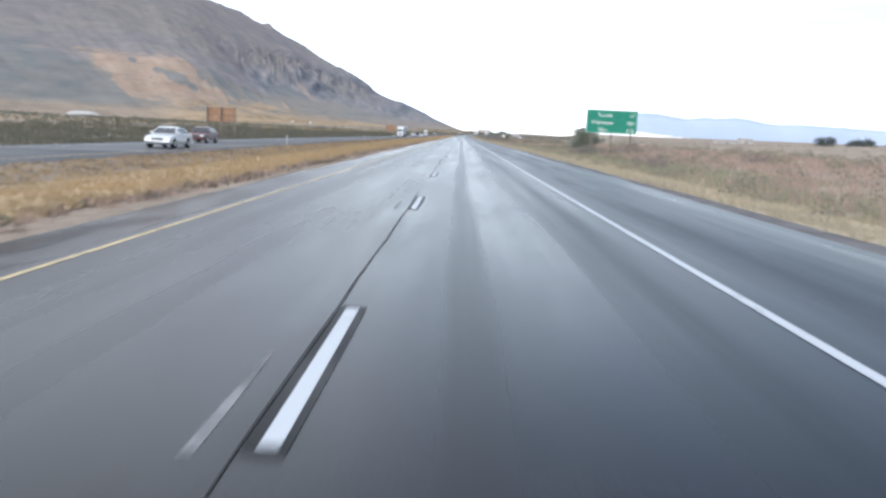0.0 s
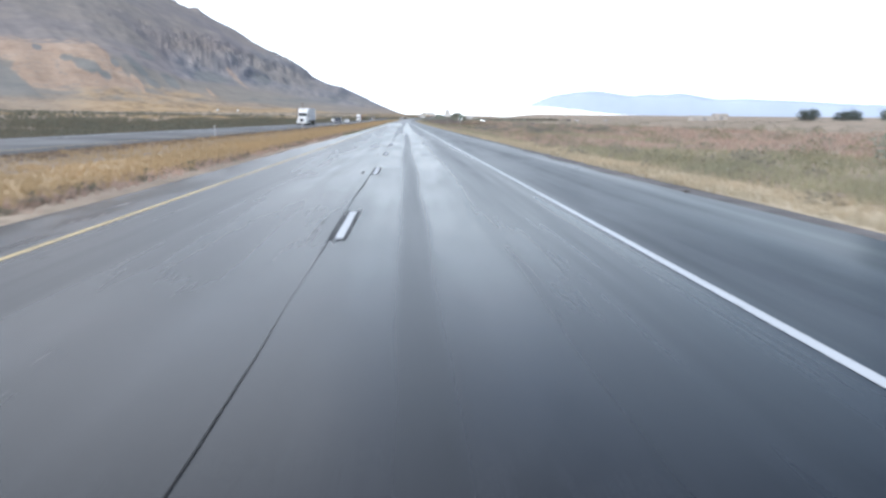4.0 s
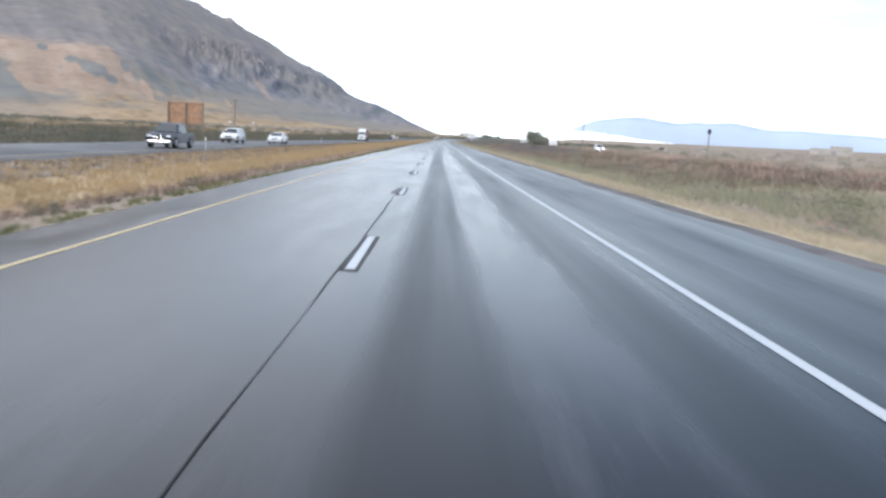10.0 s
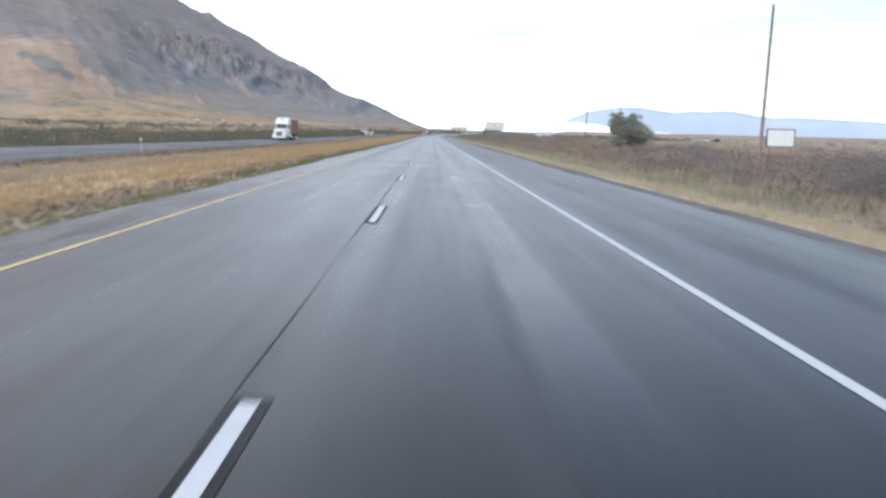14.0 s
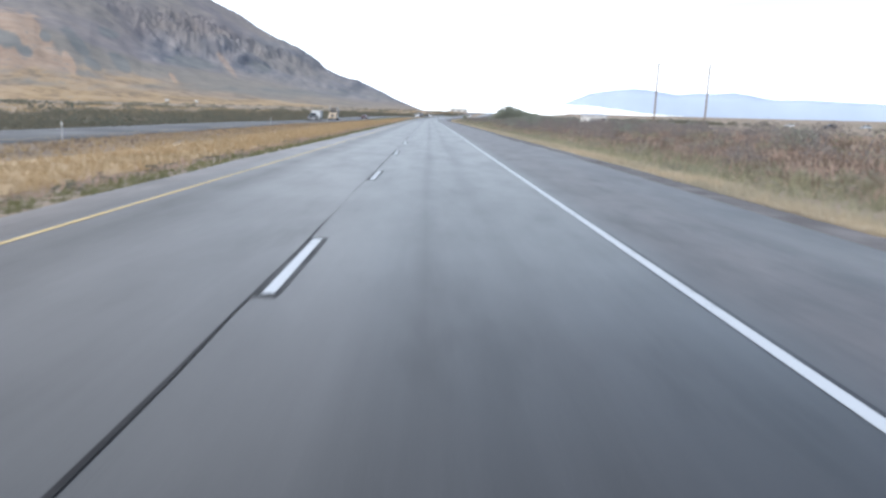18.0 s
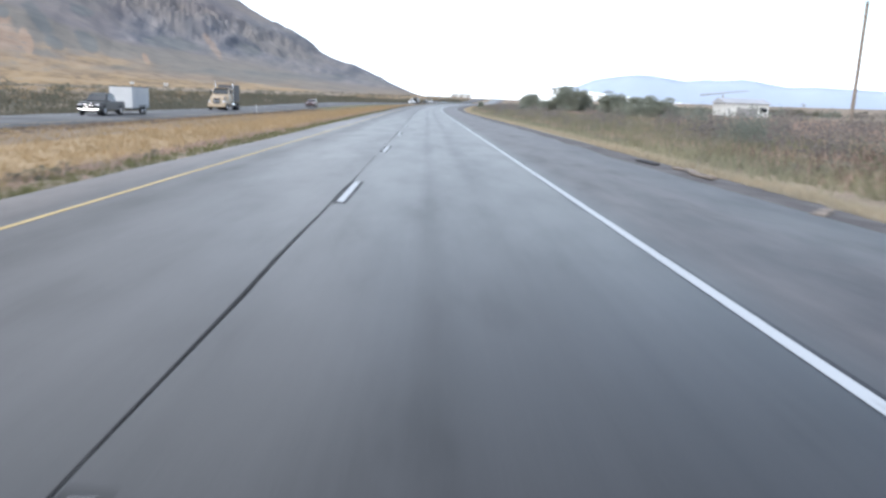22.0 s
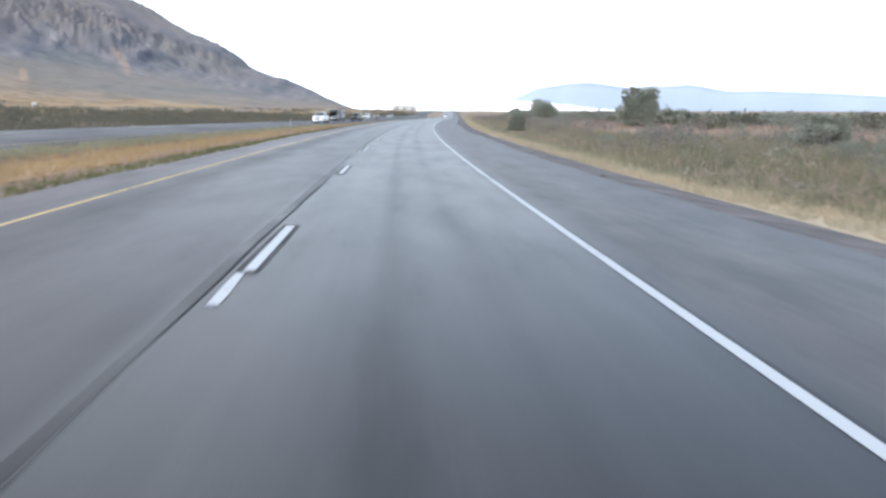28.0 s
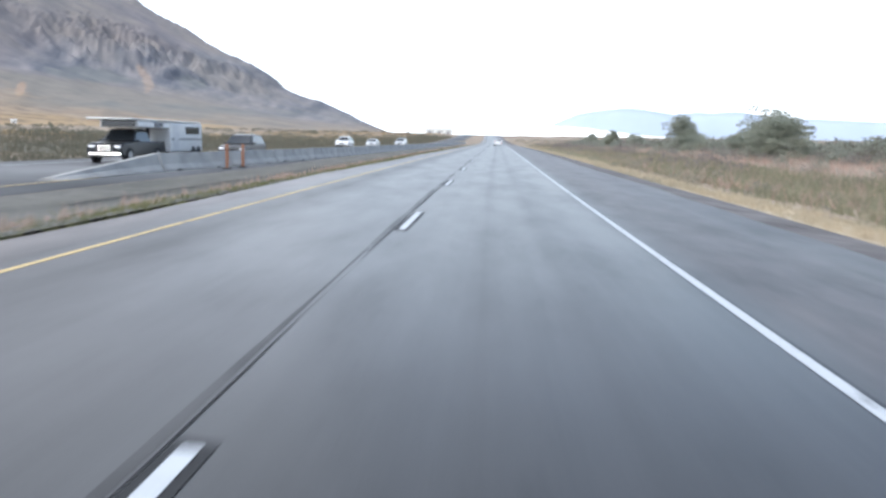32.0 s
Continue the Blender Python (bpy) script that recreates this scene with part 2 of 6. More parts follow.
    t.links.new(sep.outputs[1], inner.inputs[0])
    outer = t.nodes.new("ShaderNodeMapRange")
    outer.inputs[1].default_value, outer.inputs[2].default_value = 960.0, 1050.0
    outer.inputs[3].default_value, outer.inputs[4].default_value = 1.0, 0.15
    t.links.new(sep.outputs[1], outer.inputs[0])
    left_lane = mixed(t, 1.0, arith(t, "MULTIPLY", inner.outputs[0], outer.outputs[0]), ramp_of(t, arith(t, "DIVIDE", arith(t, "ADD", sep.outputs[0], 5.0), 12.5), [(L(-0.42), 1.0), (L(-0.3), 0.0)]), "MULTIPLY")
    fresh = mixed(t, left_lane, fresh, mixed(t, 1.0, fresh, (0.66, 0.62, 0.66), "MULTIPLY"))
    c = mixed(t, new_part.outputs[0], old, fresh)
    c = mixed(t, 0.25, c, ramp_of(t, fine_streak, [(0.3, 0.7), (0.7, 1.15)]), "MULTIPLY")
    c = mixed(t, 0.5, c, ramp_of(t, grain, [(0.3, 0.6), (0.7, 1.2)]), "MULTIPLY")
    t.links.new(c, b.inputs["Base Color"])
    gloss = ramp_of(t, wob, [(0.2, 0.44), (0.8, 0.22)])
    gloss = mixed(t, mixed(t, 1.0, pale, wet_sheen, "LIGHTEN"), gloss, (0.25, 0.25, 0.25))
    r = mixed(t, new_part.outputs[0], gloss, mixed(t, 1.0, ramp_of(t, stains, [(0.36, 0.33), (0.6, 0.29)]), tr_new, "DIVIDE"))
    r = mixed(t, mixed(t, 0.42, (0.0, 0.0, 0.0), mixed(t, 1.0, side, new_part.outputs[0], "MULTIPLY")), r, (0.5, 0.5, 0.5))
    r = mixed(t, left_lane, r, mixed(t, 1.0, r, (1.12, 1.12, 1.12), "MULTIPLY"))
    t.links.new(r, b.inputs["Roughness"])
    bumped(t, b, grain, 0.04, 0.01)
    return m


def paint_material(name, color, under=(0.09, 0.09, 0.09), keep=0.32):
    m, t, b = material(name, 0.6, 0.4)
    v = place_co(t, "Object")
    n = noise_of(t, v, 5.0, 6, 0.7)
    n2 = noise_of(t, v, 0.25, 3)
    worn = arith(t, "ADD", n, arith(t, "MULTIPLY", arith(t, "SUBTRACT", n2, 0.5), 0.5))
    c = mixed(t, ramp_of(t, worn, [(keep - 0.08, 0.0), (keep + 0.08, 1.0)]), under, color)
    t.links.new(c, b.inputs["Base Color"])
    return m


def ground_material():
    m, t, b = material("dry_soil", 0.95, 0.1)
    v = place_co(t)
    big = noise_of(t, v, 0.012, 5)
    mid = noise_of(t, v, 0.15, 5, 0.65)
    fine = noise_of(t, v, 3.0, 4)
    c1 = ramp_of(t, big, [(0.3, (0.29, 0.22, 0.16)), (0.5, (0.36, 0.275, 0.2)), (0.7, (0.43, 0.345, 0.245))])
    c2 = ramp_of(t, mid, [(0.35, (0.19, 0.18, 0.145)), (0.5, (0.3, 0.245, 0.2)), (0.68, (0.44, 0.37, 0.29))])
    c = mixed(t, 0.6, c1, c2)
    c = mixed(t, 0.5, c, ramp_of(t, fine, [(0.3, 0.5), (0.7, 1.1)]), "MULTIPLY")
    t.links.new(c, b.inputs["Base Color"])
    bumped(t, b, fine, 0.6, 0.08)
    return m


def mountain_material():
    m, t, b = material("hazed_mountain_rock", 0.95, 0.1)
    v = place_co(t)
    masks = []
    for name in ("cover", "veins"):
        at_ = t.nodes.new("ShaderNodeVertexColor")
        at_.layer_name = name
        sep = t.nodes.new("ShaderNodeSeparateColor")
        t.links.new(at_.outputs[0], sep.inputs[0])
        masks.append(sep.outputs)
    (rocky_, bare_, dark_), (relief_tone_, gold_, crag_) = [tuple(o)[:3] for o in masks]
    big = noise_of(t, v, 0.0035, 4, 0.5)
    mid = noise_of(t, v, 0.014, 4, 0.55)
    fine = noise_of(t, v, 0.06, 3, 0.6)
    slope = arith(t, "ADD", arith(t, "MULTIPLY", mid, 0.5), arith(t, "MULTIPLY", big, 0.5))
    # Aerial haze is put into the rock colours: low contrast, cliffs tinted blue.
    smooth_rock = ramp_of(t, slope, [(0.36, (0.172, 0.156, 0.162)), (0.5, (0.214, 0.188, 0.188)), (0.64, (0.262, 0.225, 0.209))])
    # Pale ledges and dark gullies: relief shading put into the cliff colour.
    cut = arith(t, "ADD", arith(t, "MULTIPLY", relief_tone_, 0.62), arith(t, "MULTIPLY", arith(t, "ADD", mid, fine), 0.19))
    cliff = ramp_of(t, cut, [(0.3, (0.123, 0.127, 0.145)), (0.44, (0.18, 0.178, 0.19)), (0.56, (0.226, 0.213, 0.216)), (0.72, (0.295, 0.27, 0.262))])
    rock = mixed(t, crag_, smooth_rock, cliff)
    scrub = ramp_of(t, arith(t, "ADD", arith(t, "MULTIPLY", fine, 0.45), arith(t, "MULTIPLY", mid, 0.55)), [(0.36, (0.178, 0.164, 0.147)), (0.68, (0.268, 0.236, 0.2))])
    warm = mixed(t, 0.45, rock, scrub)
    hi = mixed(t, ramp_of(t, big, [(0.42, 0.0), (0.6, 1.0)]), rock, warm)
    c = mixed(t, rocky_, scrub, hi)
    tan = ramp_of(t, arith(t, "ADD", arith(t, "MULTIPLY", mid, 0.6), arith(t, "MULTIPLY", fine, 0.4)), [(0.36, (0.27, 0.192, 0.14)), (0.5, (0.345, 0.248, 0.183)), (0.64, (0.42, 0.315, 0.24))])
    c = mixed(t, bare_, c, tan)
    gold = ramp_of(t, arith(t, "ADD", arith(t, "MULTIPLY", mid, 0.5), arith(t, "MULTIPLY", fine, 0.5)), [(0.38, (0.19, 0.145, 0.1)), (0.47, (0.32, 0.225, 0.13)), (0.62, (0.44, 0.32, 0.19))])
    c = mixed(t, gold_, c, gold)
    shrub = mixed(t, 1.0, ramp_of(t, fine, [(0.55, 0.0), (0.66, 0.6)]), ramp_of(t, big, [(0.42, 0.15), (0.58, 1.0)]), "MULTIPLY")
    c = mixed(t, mixed(t, 1.0, shrub, ramp_of(t, rocky_, [(0.2, 1.0), (0.8, 0.35)]), "MULTIPLY"), c, (0.18, 0.172, 0.16))
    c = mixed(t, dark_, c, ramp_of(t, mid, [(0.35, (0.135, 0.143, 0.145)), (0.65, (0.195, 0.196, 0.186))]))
    t.links.new(c, b.inputs["Base Color"])
    bumped(t, b, arith(t, "ADD", arith(t, "MULTIPLY", mid, 0.7), arith(t, "MULTIPLY", fine, 0.3)), 0.28, 9.0)
    return m


ASPHALT = road_material()
DULL_ASPHALT = plain("dull_asphalt", (0.07, 0.071, 0.074), 0.6, spec=0.25, vary=0.25, scale=0.12, fine=20)
WHITE_PAINT = paint_material("white_road_paint", (0.47, 0.49, 0.51))
YELLOW_PAINT = paint_material("yellow_road_paint", (0.53, 0.385, 0.16), keep=0.36)
# Slightly paler yellow for the first stretch of the inner edge line.
PALE_YELLOW = paint_material("pale_yellow_paint", (0.5, 0.385, 0.2), keep=0.4)
OLD_PAINT = paint_material("ground_off_paint", (0.24, 0.24, 0.24), keep=0.52)
TAR = plain("tar_seal", (0.014, 0.014, 0.016), 0.55, spec=0.1, vary=0.3, scale=0.6)
GROOVE = plain("dark_groove", (0.016, 0.0165, 0.018), 0.5, spec=0.1, vary=0.35, scale=0.8)
PATCH = plain("asphalt_patch", (0.039, 0.0385, 0.04), 0.385, spec=0.11, vary=0.3, scale=0.5)
WORN = plain("worn_asphalt", (0.095, 0.097, 0.1), 0.4, spec=0.12, vary=0.35, scale=0.5)
STAIN = plain("oil_stain", (0.05, 0.0485, 0.049), 0.32, spec=0.118, vary=0.35, scale=3.0)
GRAVEL = plain("shoulder_gravel", (0.15, 0.136, 0.132), 0.95, vary=0.4, scale=0.8, fine=30, bump=0.8)
SOIL = ground_material()


def thatch(name, dark, mid, pale):
    """A mat of dead blades over soil: long streaks, tufts and bare flecks."""
    m, t, b = material(name, 0.95, 0.1)
    v = place_co(t, "UV", (1.0, 0.35, 1))
    n1, n2, n3 = noise_of(t, v, 0.35, 5, 0.6), noise_of(t, v, 3.0, 5, 0.65), noise_of(t, v, 22.0, 3)
    c = ramp_of(t, arith(t, "ADD", arith(t, "MULTIPLY", n1, 0.55), arith(t, "MULTIPLY", n2, 0.45)), [(0.36, dark), (0.5, mid), (0.64, pale)])
    c = mixed(t, 0.45, c, ramp_of(t, n3, [(0.3, 0.6), (0.7, 1.1)]), "MULTIPLY")
    t.links.new(c, b.inputs["Base Color"])
    bumped(t, b, n3, 0.7, 0.05)
    return m


STRAW_MAT = thatch("straw_thatch", (0.4, 0.32, 0.22), (0.5, 0.41, 0.29), (0.58, 0.49, 0.36))
GOLD_MAT = thatch("golden_thatch", (0.325, 0.23, 0.135), (0.425, 0.31, 0.187), (0.5, 0.38, 0.242))
DUN_MAT = thatch("dun_thatch", (0.2, 0.16, 0.125), (0.28, 0.225, 0.175), (0.36, 0.29, 0.225))
FAR_MAT = thatch("far_verge_thatch", (0.1, 0.094, 0.074), (0.15, 0.14, 0.108), (0.21, 0.19, 0.145))
GREY_MAT = thatch("grey_green_turf", (0.105, 0.105, 0.094), (0.15, 0.147, 0.133), (0.2, 0.19, 0.17))
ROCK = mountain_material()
DRY_GRASS = leafy("dry_grass", [(0.0, (0.4, 0.33, 0.24)), (0.5, (0.5, 0.425, 0.315)), (1.0, (0.62, 0.54, 0.42))])
GOLD_GRASS = leafy("golden_grass", [(0.0, (0.351, 0.249, 0.144)), (0.5, (0.45, 0.329, 0.196)), (1.0, (0.549, 0.423, 0.265))])
DARK_WEED = leafy("dead_brown_weeds", [(0.0, (0.14, 0.105, 0.085)), (0.5, (0.21, 0.16, 0.13)), (1.0, (0.32, 0.255, 0.2))])
GREEN_GRASS = leafy("green_verge_grass", [(0.0, (0.115, 0.127, 0.063)), (0.5, (0.196, 0.196, 0.098)), (1.0, (0.310, 0.287, 0.161))])
BROWN_WEED = leafy("brown_weeds", [(0.0, (0.355, 0.257, 0.217)), (0.5, (0.482, 0.357, 0.3)), (1.0, (0.608, 0.463, 0.385))])
OLIVE_WEED = leafy("olive_weeds", [(0.0, (0.249, 0.242, 0.167)), (0.5, (0.364, 0.347, 0.246)), (1.0, (0.52, 0.473, 0.34))])
SAGE = leafy("sagebrush_leaf", [(0.0, (0.221, 0.206, 0.167)), (0.5, (0.317, 0.29, 0.236)), (1.0, (0.432, 0.39, 0.318))])
# Thicket leaves are lightened to carry some haze in their colour.
THICKET = leafy("thicket_leaf", [(0.0, (0.19, 0.2, 0.172)), (0.5, (0.28, 0.292, 0.25)), (1.0, (0.38, 0.39, 0.335))])
DEEP_OLIVE = leafy("deep_olive_weeds", [(0.0, (0.189, 0.184, 0.124)), (0.5, (0.27, 0.258, 0.177)), (1.0, (0.376, 0.35, 0.249))])
MAUVE_BRUSH = leafy("mauve_brush_twig", [(0.0, (0.184, 0.161, 0.154)), (0.5, (0.26, 0.23, 0.218)), (1.0, (0.352, 0.31, 0.284))])
DARK_BRUSH = leafy("dark_brush_leaf", [(0.0, (0.117, 0.117, 0.095)), (0.5, (0.18, 0.176, 0.14)), (1.0, (0.261, 0.248, 0.189))])
DARK_SHRUB = leafy("dark_shrub_leaf", [(0.0, (0.15, 0.15, 0.13)), (0.5, (0.225, 0.222, 0.195)), (1.0, (0.31, 0.3, 0.265))])
DARK_VERGE = leafy("dark_verge_grass", [(0.0, (0.12, 0.113, 0.088)), (0.5, (0.18, 0.168, 0.13)), (1.0, (0.26, 0.235, 0.18))])
# Tree leaves are paler and greyer: haze is put into their colour.
TREE_LEAF = leafy("tree_leaf", [(0.0, (0.255, 0.275, 0.232)), (0.5, (0.372, 0.392, 0.33)), (1.0, (0.5, 0.512, 0.435))])
DARK_LEAF = leafy("windbreak_leaf", [(0.0, (0.085, 0.105, 0.1)), (0.5, (0.125, 0.15, 0.14)), (1.0, (0.18, 0.2, 0.18))])
BARK = plain("bark", (0.13, 0.1, 0.075), 0.95, vary=0.4, scale=6, bump=0.6)
SIGN_GREEN = plain("green_sheeting", (0.02, 0.27, 0.175), 0.45, vary=0.1)
DULL_GREEN = plain("dull_green_sheeting", (0.06, 0.15, 0.125), 0.55, vary=0.15)
SIGN_WHITE = plain("white_sheeting", (0.8, 0.8, 0.78), 0.45, vary=0.06)
SIGN_BLACK = plain("bleached_lettering", (0.42, 0.37, 0.34), 0.6, vary=0.25, scale=4)
FAINT_PRINT = plain("bleached_print", (0.5, 0.49, 0.47), 0.6, vary=0.3, scale=5)
SIGN_GREY = plain("faded_print", (0.33, 0.32, 0.31), 0.6, vary=0.3, scale=4)
PLYWOOD = plain("weathered_plywood", (0.44, 0.25, 0.15), 0.8, vary=0.3, scale=1.5, bump=0.3)
WOOD_POST = plain("timber_post", (0.28, 0.23, 0.19), 0.9, vary=0.35, scale=3, bump=0.4)
PALE_TIMBER = plain("pale_timber", (0.42, 0.38, 0.34), 0.9, vary=0.3, scale=3, bump=0.4)
STEEL = plain("galvanised_steel", (0.5, 0.5, 0.5), 0.45, metal=0.8, vary=0.15)
CONCRETE = plain("barrier_concrete", (0.42, 0.41, 0.39), 0.85, vary=0.25, scale=1.2, bump=0.3)
ORANGE = plain("orange_marker", (0.26, 0.12, 0.07), 0.6, vary=0.2)
RUBBER = plain("tyre_rubber", (0.025, 0.025, 0.026), 0.8, vary=0.2)
RIM = plain("wheel_alloy", (0.55, 0.55, 0.56), 0.35, metal=0.8, vary=0.1)
TRIM = plain("black_trim", (0.03, 0.03, 0.032), 0.5, vary=0.2)
CHROME = plain("chrome", (0.75, 0.75, 0.76), 0.15, metal=1.0, vary=0.05)
LAMP_GLASS = plain("headlight_lens", (0.85, 0.86, 0.88), 0.1, vary=0.05, spec=0.8)
LIT_LAMP, t_, b_ = material("lit_headlight", 0.3, 0.5)
b_.inputs["Base Color"].default_value = (0.9, 0.9, 0.88, 1)
b_.inputs["Emission Color"].default_value = (1.0, 0.98, 0.94, 1)
b_.inputs["Emission Strength"].default_value = 12.0
RED_LENS = plain("tail_light_lens", (0.4, 0.02, 0.02), 0.2, vary=0.1)
WALL_TAN = plain("tan_wall", (0.5, 0.455, 0.41), 0.85, vary=0.2, scale=0.3)
WALL_WHITE = plain("white_wall", (0.75, 0.74, 0.7), 0.7, vary=0.12, scale=0.3)
ROOF_GREY = plain("metal_roof", (0.5, 0.5, 0.52), 0.5, vary=0.15, scale=0.3)
DARK_GLASS, t_, b_ = material("tinted_glass", 0.06, 0.7)
b_.inputs["Base Color"].default_value = (0.018, 0.022, 0.026, 1)


def car_paint(name, color, metal=0.2, coat=0.6):
    m, t, b = material(name, 0.3, 0.5 if coat > 0.3 else 0.25, metal)
    b.inputs["Coat Weight"].default_value = coat
    n = noise_of(t, place_co(t), 3.0, 4)
    c = ramp_of(t, n, [(0.3, tuple(v * 0.88 for v in color)), (0.7, color)])
    t.links.new(c, b.inputs["Base Color"])
    return m


# ---- geometry helpers ----
def part(name, bm, mat, parent=None, label=""):
    me = bpy.data.meshes.new(name)
    bm.to_mesh(me)
    bm.free()
    me.materials.append(mat)
    ob = new(name, me)
    ob.parent = parent
    if label:
        tagged(ob, label)
    return ob


def sheet(name, verts, faces, mat, parent=None, uv=None, smooth=False):
    """One mesh from arrays of corners and of faces with three or four corners each."""
    verts, faces = np.asarray(verts, dtype=np.float32), np.asarray(faces, dtype=np.int32)
    me = bpy.data.meshes.new(name)
    n, k = faces.shape
    me.vertices.add(len(verts))
    me.vertices.foreach_set("co", verts.ravel())
    me.loops.add(n * k)
    me.loops.foreach_set("vertex_index", faces.ravel())
    me.polygons.add(n)
    me.polygons.foreach_set("loop_start", np.arange(0, n * k, k, dtype=np.int32))
    me.polygons.foreach_set("loop_total", np.full(n, k, dtype=np.int32))
    if smooth:
        me.polygons.foreach_set("use_smooth", np.ones(n, dtype=bool))
    if uv is not None:
        layer = me.uv_layers.new(name="UVMap")
        layer.data.foreach_set("uv", np.asarray(uv, dtype=np.float32)[faces.ravel()].ravel())
    me.update(calc_edges=True)
    me.validate()
    me.materials.append(mat)
    ob = new(name, me)
    ob.parent = parent
    return ob


def grid_faces(rows, cols):
    i = np.arange(rows - 1)[:, None] * cols + np.arange(cols - 1)[None]
    i = i.ravel()
    return np.stack([i, i + 1, i + cols + 1, i + cols], 1)


def box(bm, size, at=(0, 0, 0), bevel=0.0, turn=None):
    r = bmesh.ops.create_cube(bm, size=1.0, matrix=Matrix.Translation(at) @ (turn or Matrix()) @ Matrix.Diagonal((*size, 1)))
    if bevel:
        edges = list({e for v in r["verts"] for e in v.link_edges})
        bmesh.ops.bevel(bm, geom=edges, offset=bevel, segments=2, affect="EDGES", profile=0.5)
    return bm


def rod(bm, a, b, r0, r1=None, seg=10):
    a, b = Vector(a), Vector(b)
    d = b - a
    m = Matrix.Translation((a + b) / 2) @ d.to_track_quat("Z", "Y").to_matrix().to_4x4()
    bmesh.ops.create_cone(bm, cap_ends=True, segments=seg, radius1=r0, radius2=r0 if r1 is None else r1, depth=d.length, matrix=m)
    return bm


def prism(bm, profile, half, tumble=0.0, z0=0.0, bevel=0.0):
    """A closed side profile of (y, z), drawn across x from -half to half; tumble: how much it narrows per metre above z0."""
    left = [bm.verts.new((-(half - max(0, z - z0) * tumble), y, z)) for y, z in profile]
    right = [bm.verts.new(((half - max(0, z - z0) * tumble), y, z)) for y, z in profile]
    n = len(profile)
    fs = [bm.faces.new(left[::-1]), bm.faces.new(right)]
    for i in range(n):
        j = (i + 1) % n
        fs.append(bm.faces.new((left[i], left[j], right[j], right[i])))
    bmesh.ops.recalc_face_normals(bm, faces=fs)
    if bevel:
        es = list({e for f in fs for e in f.edges})
        bmesh.ops.bevel(bm, geom=es, offset=bevel, segments=2, affect="EDGES", profile=0.5)
    return bm


def thing(name, label, category, m, group="", kind=""):
    ob = new(name)
    ob.matrix_world = m
    return tagged(ob, label, category, group, kind)


# ---- the road's line ----
KNOTS = np.arange(-50, 1500.1, 50.0)
BEND = [1.06, 1.06, 0.77, 0.24, 0.08, -0.2, -0.38, -0.2, 0.23, 0.41, 0.39, 0.15, 0.14, 0.14, -0.14, -0.17, -0.33, -0.07,
        2.28, 4.46, 5.73, 6.25, 4.46, 0.49, -0.25, -0.39, -0.39, -0.39, -0.38, -0.38, 0.0, 0.0]
STEP = np.arange(-1200, 5400.1, 2.0)
_k = np.interp(STEP, KNOTS, BEND) * 1e-4
_k[STEP < -50] = 0
HEAD = np.concatenate([[0], np.cumsum((_k[1:] + _k[:-1]))])
HEAD -= HEAD[np.searchsorted(STEP, 0)]
_h = (HEAD[1:] + HEAD[:-1]) / 2
RX, RY = np.concatenate([[0], np.cumsum(np.sin(_h) * 2)]), np.concatenate([[0], np.cumsum(np.cos(_h) * 2)])
RX, RY = RX - RX[np.searchsorted(STEP, 0)], RY - RY[np.searchsorted(STEP, 0)]


def smooth01(v):
    v = np.clip(v, 0, 1)
    return v * v * (3 - 2 * v)


# the road's grade along its way and its cross fall, in degrees
GRADE_S = [-50, 0, 50, 100, 200, 300, 400, 600, 650, 700, 750, 850, 900, 950, 1000, 1050, 1100, 1200, 1350]
GRADE = [0, 0.03, 0, -0.04, -0.13, -0.06, -0.02, 0, 0.03, 0.07, 0.03, 0.05, 0.22, 0.27, 0.27, 0.25, 0.21, 0.12, 0]
FALL_S = [0, 50, 100, 150, 200, 250, 300, 400, 450, 500, 550, 600, 650, 700, 750, 800, 850, 900, 950, 1000, 1050, 1100, 1200, 1300]
FALL = [-0.65, -0.6, -0.46, -0.26, -0.07, 0.05, 0.03, 0, 0.02, -0.08, -0.28, -0.49, -0.59, -0.59, -0.54, -0.35, 0.18, 1.1, 1.81, 1.74, 1.4, 0.95, 0.3, 0]
LEVEL = np.concatenate([[0], np.cumsum(np.tan(np.radians(np.interp((STEP[1:] + STEP[:-1]) / 2, GRADE_S, GRADE))) * 2)])
LEVEL -= LEVEL[np.searchsorted(STEP, 0)]


def rise(s, lat):
    """Height of the land under the road's own section: its grade, its cross fall and a low crest far ahead."""
    s, lat = np.asarray(s, float), np.asarray(lat, float)
    crest = 8.0 * smooth01((s - 1330) / 620) * (1 - smooth01((lat - 20) / 260)) * (1 - 0.8 * smooth01((-lat - 250) / 600))
    fade = 1 - smooth01((lat - 25) / 120) * (lat > 0) - smooth01((-lat - 40) / 160) * (lat < 0)
    tilt = np.tan(np.radians(np.interp(s, FALL_S, FALL)))
    return crest + (np.interp(s, STEP, LEVEL) - tilt * np.clip(lat, -32, 10)) * fade


def spot(s, lat, z=0.0):
    """Arrays of places from the way along the road, the way to its right and the height over the road."""
    s, lat = np.broadcast_arrays(np.asarray(s, float), np.asarray(lat, float))
    h = np.interp(s, STEP, HEAD)
    near = np.clip(lat, -60, 60)
    x = np.interp(s, STEP, RX) + near * np.cos(h) + (lat - near)
    y = np.interp(s, STEP, RY) - near * np.sin(h)
    return np.stack([x, y, np.broadcast_to(z, s.shape) + rise(s, lat)], -1)


def on_road(s, lat, z=0.0, turn=0.0):
    p = spot(s, lat, z)
    return pose(*p.tolist(), 0, 0, -math.degrees(float(np.interp(s, STEP, HEAD))) + turn)


